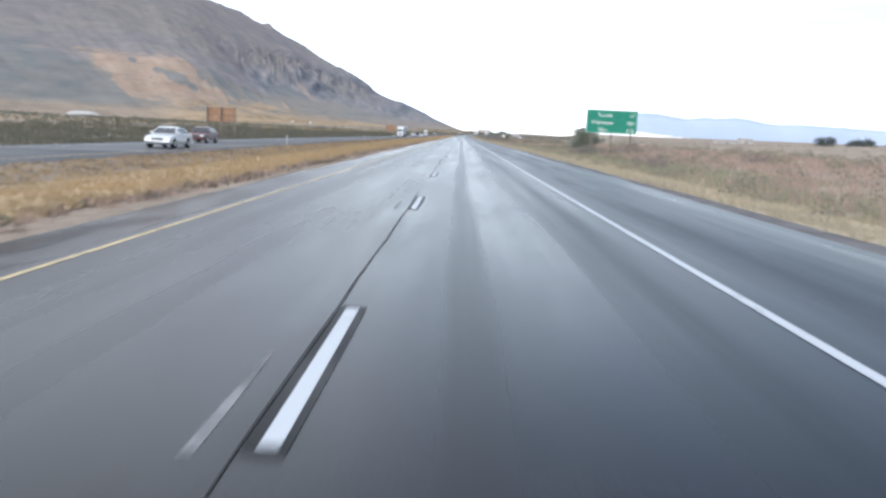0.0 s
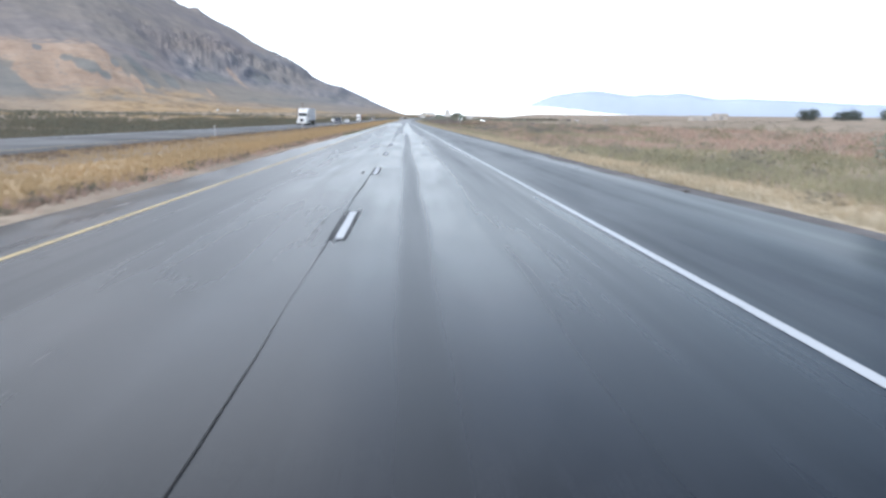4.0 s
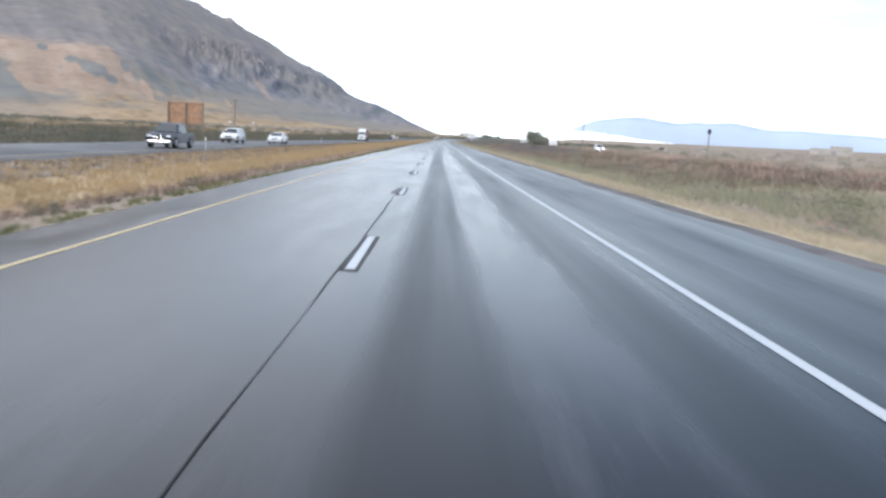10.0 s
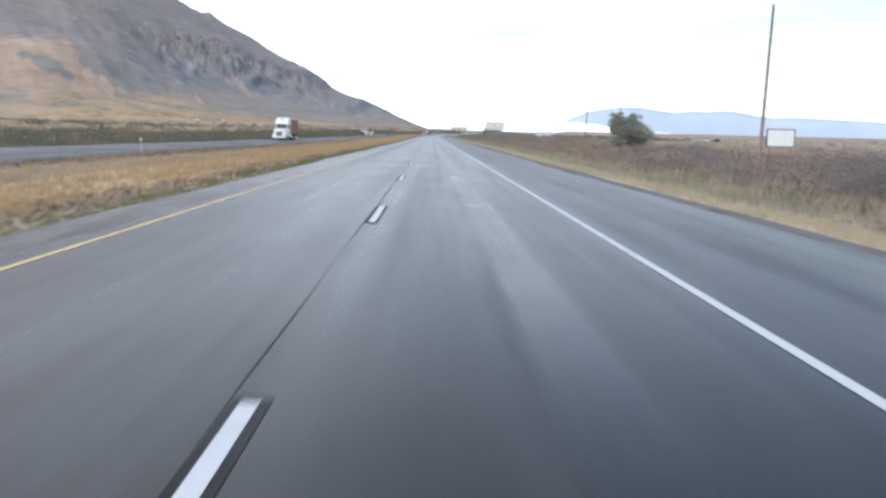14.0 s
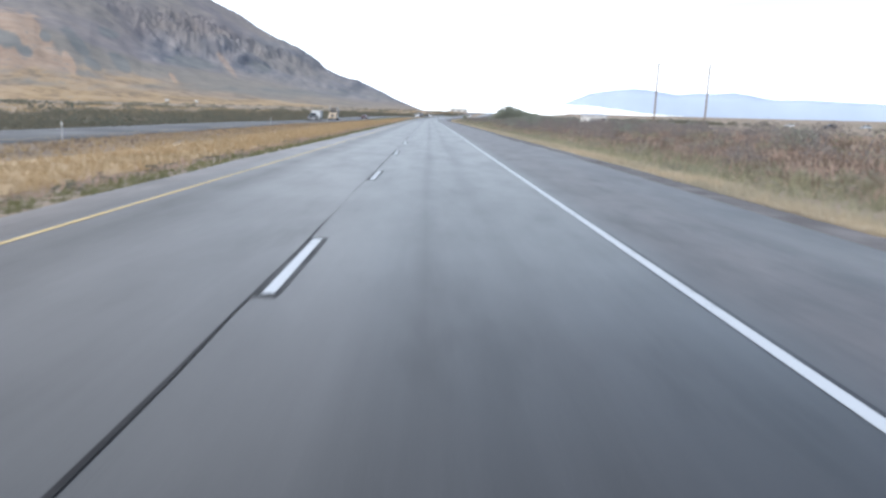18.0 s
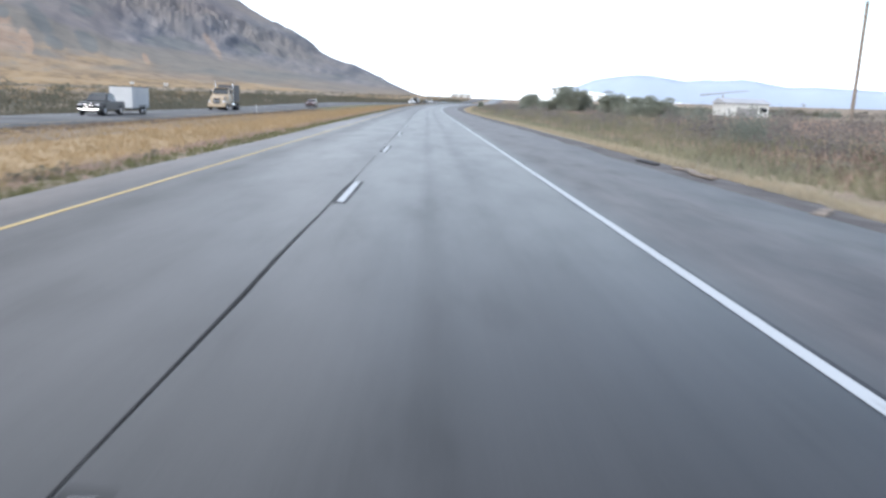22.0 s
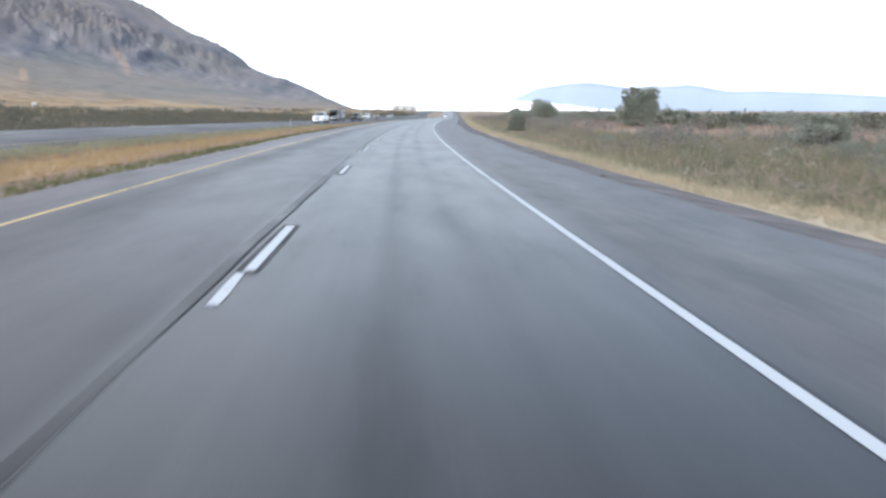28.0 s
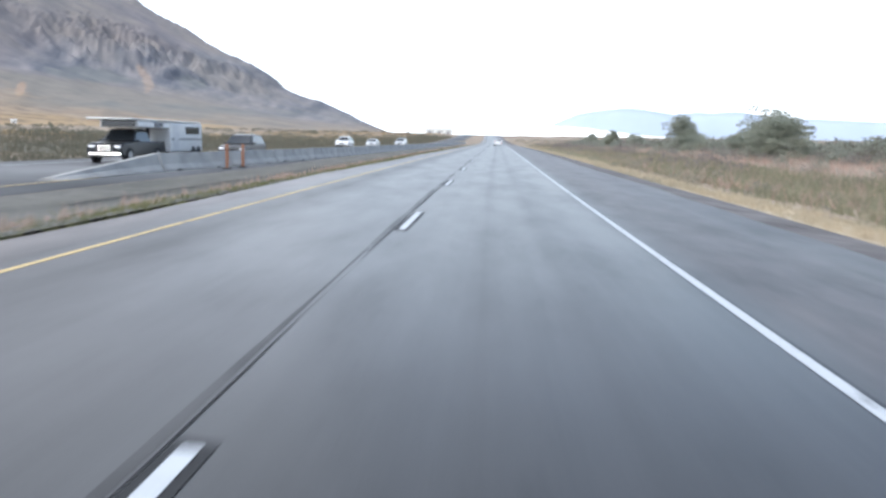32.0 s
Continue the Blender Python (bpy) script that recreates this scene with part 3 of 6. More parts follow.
def lying(s, lat, z=0.0):
    """The pose of a flat piece that lies on the road: it leans with the cross fall and climbs with the grade."""
    return on_road(s, lat, z) @ pose(0, 0, 0, float(np.interp(s, GRADE_S, GRADE)), float(np.interp(s, FALL_S, FALL)), 0)


def opp(s):
    """Middle of the other carriageway."""
    return np.interp(s, [0, 400, 520, 746, 860, 900, 1016, 1060, 1100, 1173, 1500], [-21.5, -21.5, -22.8, -25.2, -24.8, -23.8, -18.6, -18.0, -17.3, -18.8, -19.5])


def opp_z(s):
    """Its height over this one."""
    return np.interp(s, [0, 740, 880, 1060, 1110, 1330, 1500], [-0.2, -0.2, -0.8, -0.7, -0.6, -0.4, 0.0])


def ribbon(name, s, edges, mat, parent=None, smooth=False):
    """A strip along the road: edges is a list of (lateral array or number, height)."""
    rows = [spot(s, e, z) for e, z in edges]
    v = np.stack(rows, 1).reshape(-1, 3)
    uv = np.stack([np.stack([np.broadcast_to(e, s.shape), s], -1) for e, z in edges], 1).reshape(-1, 2)
    return sheet(name, v, grid_faces(len(s), len(edges)), mat, parent, uv, smooth)


# ---- ground ----
gs = np.concatenate([np.arange(-1100, -100, 100), np.arange(-100, 1420, 8), np.arange(1420, 2200, 40), np.arange(2200, 5300, 150)]).astype(float)
fixed = np.array([-4200, -3000, -2000, -1300, -800, -500, -320, -220, -150, -110, -85, -68, -56, -48, -42, -37])
right = np.array([-4.62, 6.9, 7.3, 8.2, 9.5, 11, 13, 16, 20, 25, 31, 38, 46, 56, 70, 90, 120, 160, 220, 320, 500, 800, 1300, 2000, 3000, 4600])
G = []
for s_ in gs:
    o_ = float(opp(s_))
    G.append(np.concatenate([fixed, [o_ - 9.0, o_ - 7.2, o_ - 6.1, o_ + 5.2, o_ + 6.5], np.linspace(o_ + 7.5, -5.2, 5), right]))
G = np.array(G)
S2 = np.repeat(gs[:, None], G.shape[1], 1)


def ground_height(s, lat):
    s, lat = np.asarray(s, float), np.asarray(lat, float)
    o_ = opp(s)
    oz = opp_z(s)
    z = np.where(lat > -4.62, -0.06, oz - 0.06)
    r = lat - 6.9
    z = np.where(r > 0, -0.05 - 0.4 * smooth01(r / 4.0) + 0.7 * smooth01((r - 6) / 26), z)
    mid = np.clip((lat + 4.62) / (o_ + 5.2 + 4.62), 0, 1)
    z = np.where((lat < -4.62) & (lat > o_ + 5.2), -0.05 + oz * smooth01(mid) - 0.22 * np.sin(np.pi * mid), z)
    l = (o_ - 6.1) - lat
    z = np.where(l > 0, oz - 0.05 - 0.35 * smooth01(l / 3.0) + (0.7 - oz) * smooth01((l - 6) / 22) + 0.006 * np.clip(l - 40, 0, 700), z)
    plain_ = 0.0122 * np.hypot(np.clip(lat - 40, 0, None), 0.75 * np.clip(s - 900, 0, None)) * smooth01((lat - 40) / 300)
    swell = 3.2 * smooth01((lat - 60) / 160) * (1 - smooth01((s - 400) / 200)) * smooth01((s + 100) / 200)
    z = z + plain_ + swell
    far = np.clip((np.abs(lat - 1.0) - 14) / 30, 0, 1)
    bumps = 0.16 * np.sin(s * 0.083 + lat * 0.31) + 0.12 * np.sin(s * 0.19 - lat * 0.23 + 1.0) + 0.2 * np.sin(s * 0.021 + lat * 0.05)
    return z + far * bumps * np.where((lat < 0) & (lat > o_ - 7.5), 0.0, 1.0)


def on_land(x, y, turn=0.0):
    """The pose of a thing that stands on the land at a place of the plan."""
    lat = x - float(np.interp(y, RY, RX))
    return pose(x, y, float(ground_height(y, lat) + rise(y, lat)) - 0.05, 0, 0, turn)


V = spot(S2, G, 0.0)
V[..., 2] += ground_height(S2, G)
ground = sheet("ground", V.reshape(-1, 3), grid_faces(*G.shape), SOIL, smooth=True)
tagged(ground, "dry brown desert soil plain with patches of scrub", "ground", kind="structure")

# ---- carriageways ----
rs = np.concatenate([np.arange(-200, 1500, 4), np.arange(1500, 2300, 25)]).astype(float)
rng = np.random.default_rng(5)
ragged_r = 7.02 + 0.12 * np.sin(rs * 0.13) + 0.09 * np.sin(rs * 0.71) + rng.normal(0, 0.035, len(rs))
ragged_l = -4.68 - 0.07 * np.sin(rs * 0.17) - 0.05 * np.sin(rs * 0.63) + rng.normal(0, 0.025, len(rs))
road = ribbon("road", rs, [(ragged_l - 0.06, -0.12), (ragged_l, -0.012), (-3.5, 0), (0.0, 0), (3.7, 0), (5.5, -0.005), (ragged_r, -0.015), (ragged_r + 0.08, -0.12)], ASPHALT)
tagged(road, "grey worn asphalt motorway carriageway with darker wheel tracks", "road", kind="structure")
oc, oz_ = opp(rs), opp_z(rs)
road_opposite = ribbon("road_opposite", rs, [(oc - 6.05, oz_ - 0.1), (oc - 5.9, oz_), (oc, oz_ + 0.02), (oc + 5.1, oz_), (oc + 5.25, oz_ - 0.1)], DULL_ASPHALT)
tagged(road_opposite, "grey asphalt carriageway for oncoming traffic", "road", kind="structure")
reach = np.interp(rs, [700, 800], [1.15, 2.2])
in_, out_ = ragged_r + 0.45 * reach + 0.1 * np.sin(rs * 0.4), ragged_r + reach + 0.2 * np.sin(rs * 0.21)
verge = ribbon("gravel_verge", rs, [(ragged_r - 0.02, -0.035), (in_, ground_height(rs, in_) + 0.03), (out_, ground_height(rs, out_) + 0.012)], GRAVEL)
tagged(verge, "brown gravel edge along the asphalt shoulder", "gravel", kind="structure")
verge_l = ribbon("gravel_verge", rs, [(ragged_l - 0.45 + 0.1 * np.sin(rs * 0.33), -0.14), (ragged_l + 0.02, -0.035)], GRAVEL)
tagged(verge_l, "gravel edge between asphalt and median grass", "gravel", kind="structure")


# mats of dead grass along the shoulder and over the median
ms = rs[rs <= 1340]
edge_in = np.interp(ms, [400, 700, 800], [7.95, 8.3, 8.9]) + 0.12 * np.sin(ms * 0.27)
edge_out = np.interp(ms, [0, 90, 200, 300, 500, 750, 815, 940, 1005, 1300], [11.0, 12.3, 12.1, 10.9, 10.1, 9.8, 10.4, 11.4, 11.1, 11.1]) + 0.2 * np.sin(ms * 0.09) + 0.12 * np.sin(ms * 0.43)
cover_r = ribbon("straw_strip", ms, [(edge_in + (edge_out - edge_in) * f, ground_height(ms, edge_in + (edge_out - edge_in) * f) + h) for f, h in ((0, 0.02), (0.35, 0.035), (0.7, 0.035), (1, 0.015))], STRAW_MAT, smooth=True)
tagged(cover_r, "pale straw-coloured dead grass mat beside the shoulder", "grass", kind="structure")


def median_mat(name, m_s, f0, f1, mat, label):
    """A strip of turf between two shares of the way over the median."""
    start, reach_ = -5.9, opp(m_s) + 5.7 + 5.9
    wave = 0.012 * np.sin(m_s * 0.083) + 0.008 * np.sin(m_s * 0.31)
    cols = [np.clip(f + (wave if 0 < f < 1 else 0), 0, 1) for f in np.linspace(f0, f1, 5)]
    ob = ribbon(name, m_s, [(start + reach_ * f, ground_height(m_s, start + reach_ * f) + 0.025) for f in cols], mat, smooth=True)
    return tagged(ob, label, "grass", kind="structure")


median_mat("median_turf", rs[rs <= 1044], 0.05, 0.58, GOLD_MAT, "golden dead grass mat over the median")
median_mat("median_turf", rs[rs <= 1044], 0.58, 1.0, DUN_MAT, "dull brown low ground along the far median edge")
far_s = rs[rs <= 1340]
far_turf = ribbon("far_verge_turf", far_s, [(opp(far_s) - o_, ground_height(far_s, opp(far_s) - o_) + 0.03) for o_ in (6.6, 9.0, 12.0, 18.0, 26.0)], FAR_MAT, smooth=True)
tagged(far_turf, "dark olive-brown turf beyond the other carriageway", "grass", kind="structure")
late = rs[(rs >= 1044) & (rs <= 1340)]
late_cols = [opp(late) + 5.4 + (-5.0 - opp(late) - 5.4) * f for f in np.linspace(0, 1, 8)]
turf = ribbon("median_turf", late, [(f, ground_height(late, f) + 0.03) for f in late_cols], GREY_MAT, smooth=True)
tagged(turf, "grey-green stony turf before the median barrier", "grass", kind="structure")


def line(name, s, lat, width, mat, z=0.004, parent=road):
    return ribbon(name, s, [(lat - width / 2, z), (lat + width / 2, z)], mat, parent)


line("edge_line", rs, 3.65, 0.115, WHITE_PAINT)
line("edge_line", rs[rs <= 480], -3.4, 0.088, PALE_YELLOW)
line("edge_line", rs[rs >= 480], -3.4, 0.088, YELLOW_PAINT)
line("edge_line", rs, oc + 3.66, 0.12, YELLOW_PAINT, oz_ + 0.03, road_opposite)
line("edge_line", rs, oc - 3.66, 0.12, WHITE_PAINT, oz_ + 0.03, road_opposite)
bead = rs[rs > 520]
line("tar_edge", bead, 3.725 + 0.01 * np.sin(bead * 0.3), 0.045, PATCH, 0.003)
for j0, j1, wd, seal in ((-100, 541, 0.015, GROOVE), (540, 1300, 0.019, TAR)):
    joint = np.arange(j0, j1, 1.5)
    at_lat = np.interp(joint, [770, 800], [-0.125, -0.18]) + 0.012 * np.sin(joint * 0.37) + 0.01 * np.sin(joint * 1.3)
    line("joint_seal", joint, at_lat, np.clip(wd * (1 + 0.8 * np.sin(joint * 0.23) + 0.5 * np.sin(joint * 0.9)), 0.003, 1), seal, 0.0075)
stain = np.arange(800, 1300, 1.5)
line("wide_seal", stain, -0.27 + 0.02 * np.sin(stain * 0.11) + np.interp(stain, [1000, 1040], [0, 0.03]), np.interp(stain, [1000, 1040], [0.12, 0.07]) + 0.025 * np.sin(stain * 0.23) + 0.025 * np.sin(stain * 0.71), PATCH, 0.002)

worn = np.arange(812, 872, 1.5)
line("worn_strip", worn, -1.25 + 0.03 * np.sin(worn * 0.21), 0.07 + 0.03 * np.sin(worn * 0.5), WORN, 0.002)
stain_s = np.linspace(1025.4, 1026.4, 9)
line("oil_stain", stain_s, 1.5 + 0.02 * np.sin(stain_s * 5), 0.03 + 0.2 * np.sin(np.linspace(0.1, 3.0, 9)), STAIN, 0.002)

# lane dashes with their dark grooves, and the ground-off older paint beside them
CYCLE, FIRST = 12.192, 29.02 - 12.192 * 4
dash_bm = bmesh.new()
dv = [(-0.055, -1.52), (0.055, -1.52), (0.055, 1.52), (-0.055, 1.52)]
dash_bm.faces.new([dash_bm.verts.new((x, y, 0.0)) for x, y in dv])
groove_bm = bmesh.new()
gv = [(-0.125, -1.6), (0.095, -1.64), (0.11, 0.2), (0.115, 1.6), (-0.1, 1.64), (-0.12, -0.3)]
groove_bm.faces.new([groove_bm.verts.new((x, y, 0.0)) for x, y in gv])
dash0 = part("lane_dash", dash_bm, WHITE_PAINT, road)
groove0 = part("dash_groove", groove_bm, GROOVE, road)
for i in range(130):
    s_ = FIRST + i * CYCLE
    for src, zz in ((groove0, 0.0055), (dash0, 0.0095)):
        ob = src if i == 0 else src.copy()
        if i:
            scene.collection.objects.link(ob)
        ob.matrix_world = lying(s_, -0.045 * float(smooth01((s_ - 1000) / 60)), zz)
for i in range(100):
    s_ = FIRST + i * CYCLE
    if s_ > 1150:
        break
    if s_ < 220:
        sp = np.linspace(s_ - 1.6, s_ + 0.5 - 0.6 * rng.random(), 6)
        line("faded_dash", sp, -0.36, 0.05 + 0.02 * np.sin(sp * 2.1), OLD_PAINT, 0.003)
    elif abs(s_ - 929) < 6:
        sp = np.linspace(s_ - 2.9, s_ - 1.62, 6)
        line("lane_dash", sp, -0.05 + 0.012 * np.sin(sp * 2.1), 0.09 + 0.015 * np.sin(sp * 3.1), WHITE_PAINT, 0.0065)
    elif s_ < 330:
        sp = np.linspace(s_ - 3.4 - 2.0 * rng.random(), s_ - 1.75, 6)
        line("faded_dash", sp, -0.03, 0.1 + 0.02 * np.sin(sp * 2.1), OLD_PAINT, 0.0065)

for i in range(100):
    s_ = FIRST + i * CYCLE
    if 360 < s_ < 480:
        sp = np.linspace(s_ - 1.1, s_ + 1.5, 7)
        line("cut_patch", sp, -0.2 + 0.03 * np.sin(sp * 1.9), 0.12 + 0.05 * np.sin(sp * 2.7 + i), PATCH, 0.0035)

# ---- mountain ----
EYE = (5.0, 560.0)


def polar(az, r):
    a = np.radians(az)
    return EYE[0] + r * np.sin(a), EYE[1] + r * np.cos(a)


SKY_AZ = [-110, -80, -60, -45, -30, -22, -17, -15.5, -14.8, -14.4, -13, -11.5, -10, -8.6, -7.6, -7.0, -6.4, -5.4, -4.4, -3.4, -2.6, -1.8, -1.0, 0, 1.2, 2.0]
SKY_EL = [3.0, 7.0, 10.5, 12.0, 11.4, 9.82, 8.35, 7.62, 7.68, 7.36, 6.6, 5.75, 4.97, 4.38, 3.91, 3.54, 2.83, 2.51, 2.3, 1.86, 1.56, 1.09, 0.79, 0.42, 0.1, -0.2]
FOOT_AZ = [-110, -80, -50, -35, -28, -24, -21, -18, -14, -10, -5, 0, 2]
FOOT_EL = [1.5, 3.5, 5.0, 5.2, 5.4, 5.2, 4.4, 3.0, 2.0, 1.5, 0.85, 0.35, -0.1]
na, nr = 760, 200
az = np.concatenate([np.linspace(-110, -34, 130), np.linspace(-33.8, 2, na - 130)])
u = np.linspace(0, 1, nr)
r_sky = np.interp(az, [-110, -30, -22, -15, -12], [3300, 3300, 3500, 4150, 4330])
A = np.repeat(az[:, None], nr, 1)
R = 1080 + (r_sky[:, None] - 1080) * u[None] ** 1.25
MX, MY = polar(A, R)
tiny = np.zeros(A.shape)
rag = np.zeros(A.shape)
seam_ = np.zeros(A.shape)
broad = np.zeros(A.shape)
fold = np.zeros(A.shape)
for i in range(A.shape[0]):
    for j in range(A.shape[1]):
        p = Vector((MX[i, j] * 0.0022, MY[i, j] * 0.0022, 0.3))
        broad[i, j] = noise.ridged_multi_fractal(p, 0.9, 2.1, 3, 1.0, 2.0) - 1.2
        tiny[i, j] = noise.fractal(p * 6.0, 0.8, 2.1, 2)
        rag[i, j] = noise.fractal(p * 15.0, 0.7, 2.1, 2)
        lean_ = A[i, j] + R[i, j] * 0.0022
        seam_[i, j] = noise.fractal(Vector((A[i, j] * 0.9, R[i, j] * 0.0016, 5.0)), 0.85, 2.1, 3)
        fold[i, j] = noise.fractal(Vector((lean_ * 0.32, R[i, j] * 0.0009, 2.0)), 0.9, 2.1, 3)
sharp = np.interp(A, SKY_AZ, SKY_EL)
skyline = sum(np.interp(A + o, SKY_AZ, SKY_EL) for o in np.linspace(-1.6, 1.6, 9)) / 9
crest = np.array([0.1 * noise.fractal(Vector((a * 0.55, 7.7, 0)), 0.9, 2.0, 3) + 0.06 * noise.fractal(Vector((a * 2.6, 1.7, 0)), 0.8, 2.0, 4) for a in az])
U = (R - 1080) / (r_sky[:, None] - 1080)
skyline = skyline + (sharp - skyline) * smooth01((U - 0.78) / 0.18) + (crest * np.clip((-az - 1.0) / 4, 0, 1))[:, None] * smooth01((U - 0.75) / 0.2)
foot = np.interp(A, FOOT_AZ, FOOT_EL)
front = smooth01((R - 1230) / 530)
# a cliff band with buttresses stands above the talus along the end of the ridge
cliff_share = np.interp(A, [-24, -20, -17, -14, -8, -6, -4, -2], [0, 0.06, 0.16, 0.27, 0.28, 0.2, 0.08, 0])
cliff_r = np.interp(A, [-24, -20, -16, -12.5, -8, -5], [2050, 2150, 2300, 2520, 2950, 3300]) - 90 * broad - 130 * tiny - 70 * rag
ledge_r = cliff_r + 230 + 170 * seam_ - 120 * rag
talus = smooth01((R - 1770) / np.maximum(cliff_r - 1770, 50)) * 0.12
upper = smooth01((R - 1790) / (r_sky[:, None] - 130 - 1790)) ** 0.8
back = (1 - cliff_share) * upper + cliff_share * (talus + 0.88 * (0.5 * smooth01((R - cliff_r) / 230) + 0.5 * smooth01((R - ledge_r) / 260)))
el = foot * (0.22 * smooth01((R - 1080) / 300) + 0.78 * front) + (skyline - foot) * back
soft = np.clip(el / 4, 0, 1) * (1 - 0.75 * (U > 0.94)) * np.clip(1.25 - back, 0.25, 1)
el = el + (0.2 * broad + 0.1 * tiny + 0.03 * rag + 0.22 * fold) * soft
MZ = R * np.tan(np.radians(el)) - 14 * (1 - smooth01((R - 1080) / 160)) + 1.0
mv = np.stack([MX, MY, MZ], -1)
# the back of the ridge falls away behind the skyline
bx, by = polar(az, r_sky + 320)
mv = np.concatenate([mv, np.stack([bx, by, MZ[:, -1] * 0.45], -1)[:, None]], 1)
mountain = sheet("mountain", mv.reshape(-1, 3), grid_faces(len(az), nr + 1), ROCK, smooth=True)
tagged(mountain, "hazy grey-brown rocky desert mountain with tan bare slopes", "mountain", kind="structure")


def blob(a0, e0, wa, we, lean=0.0, ragged=1.0):
    d = ((A - a0 - lean * (el - e0)) / wa) ** 2 + ((el - e0) / we) ** 2
    return smooth01((1.15 - d + ragged * (0.45 * rag + 0.65 * tiny)) / 0.5)


# gully and ledge shading put into colour, down the slope towards the ridge's end
relief_tone = np.zeros(A.shape)
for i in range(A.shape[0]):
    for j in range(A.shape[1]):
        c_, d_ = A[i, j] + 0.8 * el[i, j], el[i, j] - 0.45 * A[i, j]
        relief_tone[i, j] = noise.fractal(Vector((c_ * 0.8, d_ * 0.9, 4.0)), 0.75, 2.2, 4)
fan = np.interp(A, [-40, -24, -18, -16, -14, -12, -9, -7, -5, 0], [4.5, 4.4, 2.7, 2.45, 2.25, 2.0, 1.5, 1.05, 0.75, 0.4])
rocky = smooth01((el - fan + 0.25 * rag) / 0.35) * np.clip(1.05 - 0.35 * smooth01((-A - 13) / 4) * smooth01((el - 4.0) / 1.5), 0, 1)
# golden band along the foot, then the bare pinkish slab and its pale chutes
band_top = np.interp(A, [-40, -24, -18, -10, -6.5, -4], [1.1, 1.25, 1.05, 0.9, 0.7, 0.5])
golden = smooth01((band_top - el + 0.25 * tiny + 0.12 * rag) / 0.3) * np.interp(A, [-34, -27, -24, -8, -5, -2], [0.1, 0.3, 0.9, 0.9, 0.6, 0.4])
tan_ = np.zeros(A.shape)
slab = smooth01((A + 31.6 + 0.55 * (el - 3.8) + 0.8 * tiny + 0.4 * rag) / 0.5) * smooth01((5.5 - el + 0.35 * tiny + 0.3 * rag) / 0.35) * smooth01((el - 1.7 + 0.35 * rag) / 0.5)
slab = slab * smooth01((-22.3 - 0.75 * (el - 3.0) - A + 0.5 * tiny + 0.4 * rag) / 0.5)
tan_ = np.maximum(tan_, slab * 0.88)
apron = smooth01((np.interp(A, [-28, -24, -18, -15, -9], [1.9, 2.4, 2.3, 1.7, 1.0]) - el + 0.5 * tiny + 0.3 * rag) / 0.7) * np.interp(A, [-30, -26, -17.5, -14, -7], [0.3, 0.75, 0.7, 0.35, 0.2])
tan_ = np.maximum(tan_, apron * (el > 0.25))
golden = np.maximum(golden, 0.95 * apron)
for q in ((-22.1, 2.5, 0.34, 0.85, -0.38, 0.5), (-24.0, 4.6, 0.3, 0.65, -0.5, 0.6), (-16.1, 1.9, 0.17, 0.38, -0.6, 0.4)):
    tan_ = np.maximum(tan_, blob(*q))
tan_ = np.maximum(tan_, blob(-13.0, 3.0, 0.26, 0.85, -0.8, 0.7) * 0.6)
dark_ = np.zeros(A.shape)
for q in ((-25.7, 3.75, 0.95, 0.5, -0.5), (-24.5, 3.1, 0.5, 0.35, -0.4), (-26.9, 4.25, 0.45, 0.22, 0), (-28.6, 4.9, 0.35, 0.2, 0), (-23.4, 4.1, 0.3, 0.3, -0.5),
          (-21.4, 3.4, 0.5, 1.15, -0.75), (-20.0, 4.5, 0.5, 0.35, -0.8), (-15.0, 2.95, 1.5, 0.4, -1.2), (-19.2, 2.7, 0.5, 0.6, -0.6), (-10.9, 2.9, 0.7, 0.4, -1.2)):
    dark_ = np.maximum(dark_, blob(*q) * 0.8)
# the olive-grey hill at the end, and its pale cut
olive = smooth01((np.interp(A, [-60, -36.7, -33.8, -31.5, -30], [6.6, 6.2, 5.4, 3.8, 1.6]) - el + 0.3 * tiny + 0.15 * rag) / 0.4) * smooth01((el - 0.9) / 0.6)
dark_ = np.maximum(dark_, olive * (0.6 + 0.3 * np.clip(tiny + rag, -1, 1)))
tan_ = tan_ * (1 - 0.92 * np.clip(dark_, 0, 1))
tan_ = np.maximum(tan_, blob(-35.4, 5.28, 1.0, 0.07, -2.0, 0.2))
cover = np.zeros((len(az), nr + 1, 4), dtype=np.float32)
cover[:, :nr, 0], cover[:, :nr, 1], cover[:, :nr, 2] = rocky, tan_, dark_
cover[:, nr, 0], cover[..., 3] = 1, 1
veins = np.full((len(az), nr + 1, 4), 0.5, dtype=np.float32)
veins[:, :nr, 0] = np.clip(0.5 + 0.55 * relief_tone, 0, 1)
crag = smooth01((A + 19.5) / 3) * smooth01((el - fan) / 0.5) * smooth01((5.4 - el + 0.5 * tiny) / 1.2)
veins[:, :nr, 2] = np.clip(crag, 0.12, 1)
veins[:, :nr, 1] = np.clip(golden, 0, 1)
veins[:, nr, 1] = 0
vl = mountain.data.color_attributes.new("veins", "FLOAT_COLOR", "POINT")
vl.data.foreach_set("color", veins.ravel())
layer = mountain.data.color_attributes.new("cover", "FLOAT_COLOR", "POINT")
layer.data.foreach_set("color", cover.ravel())

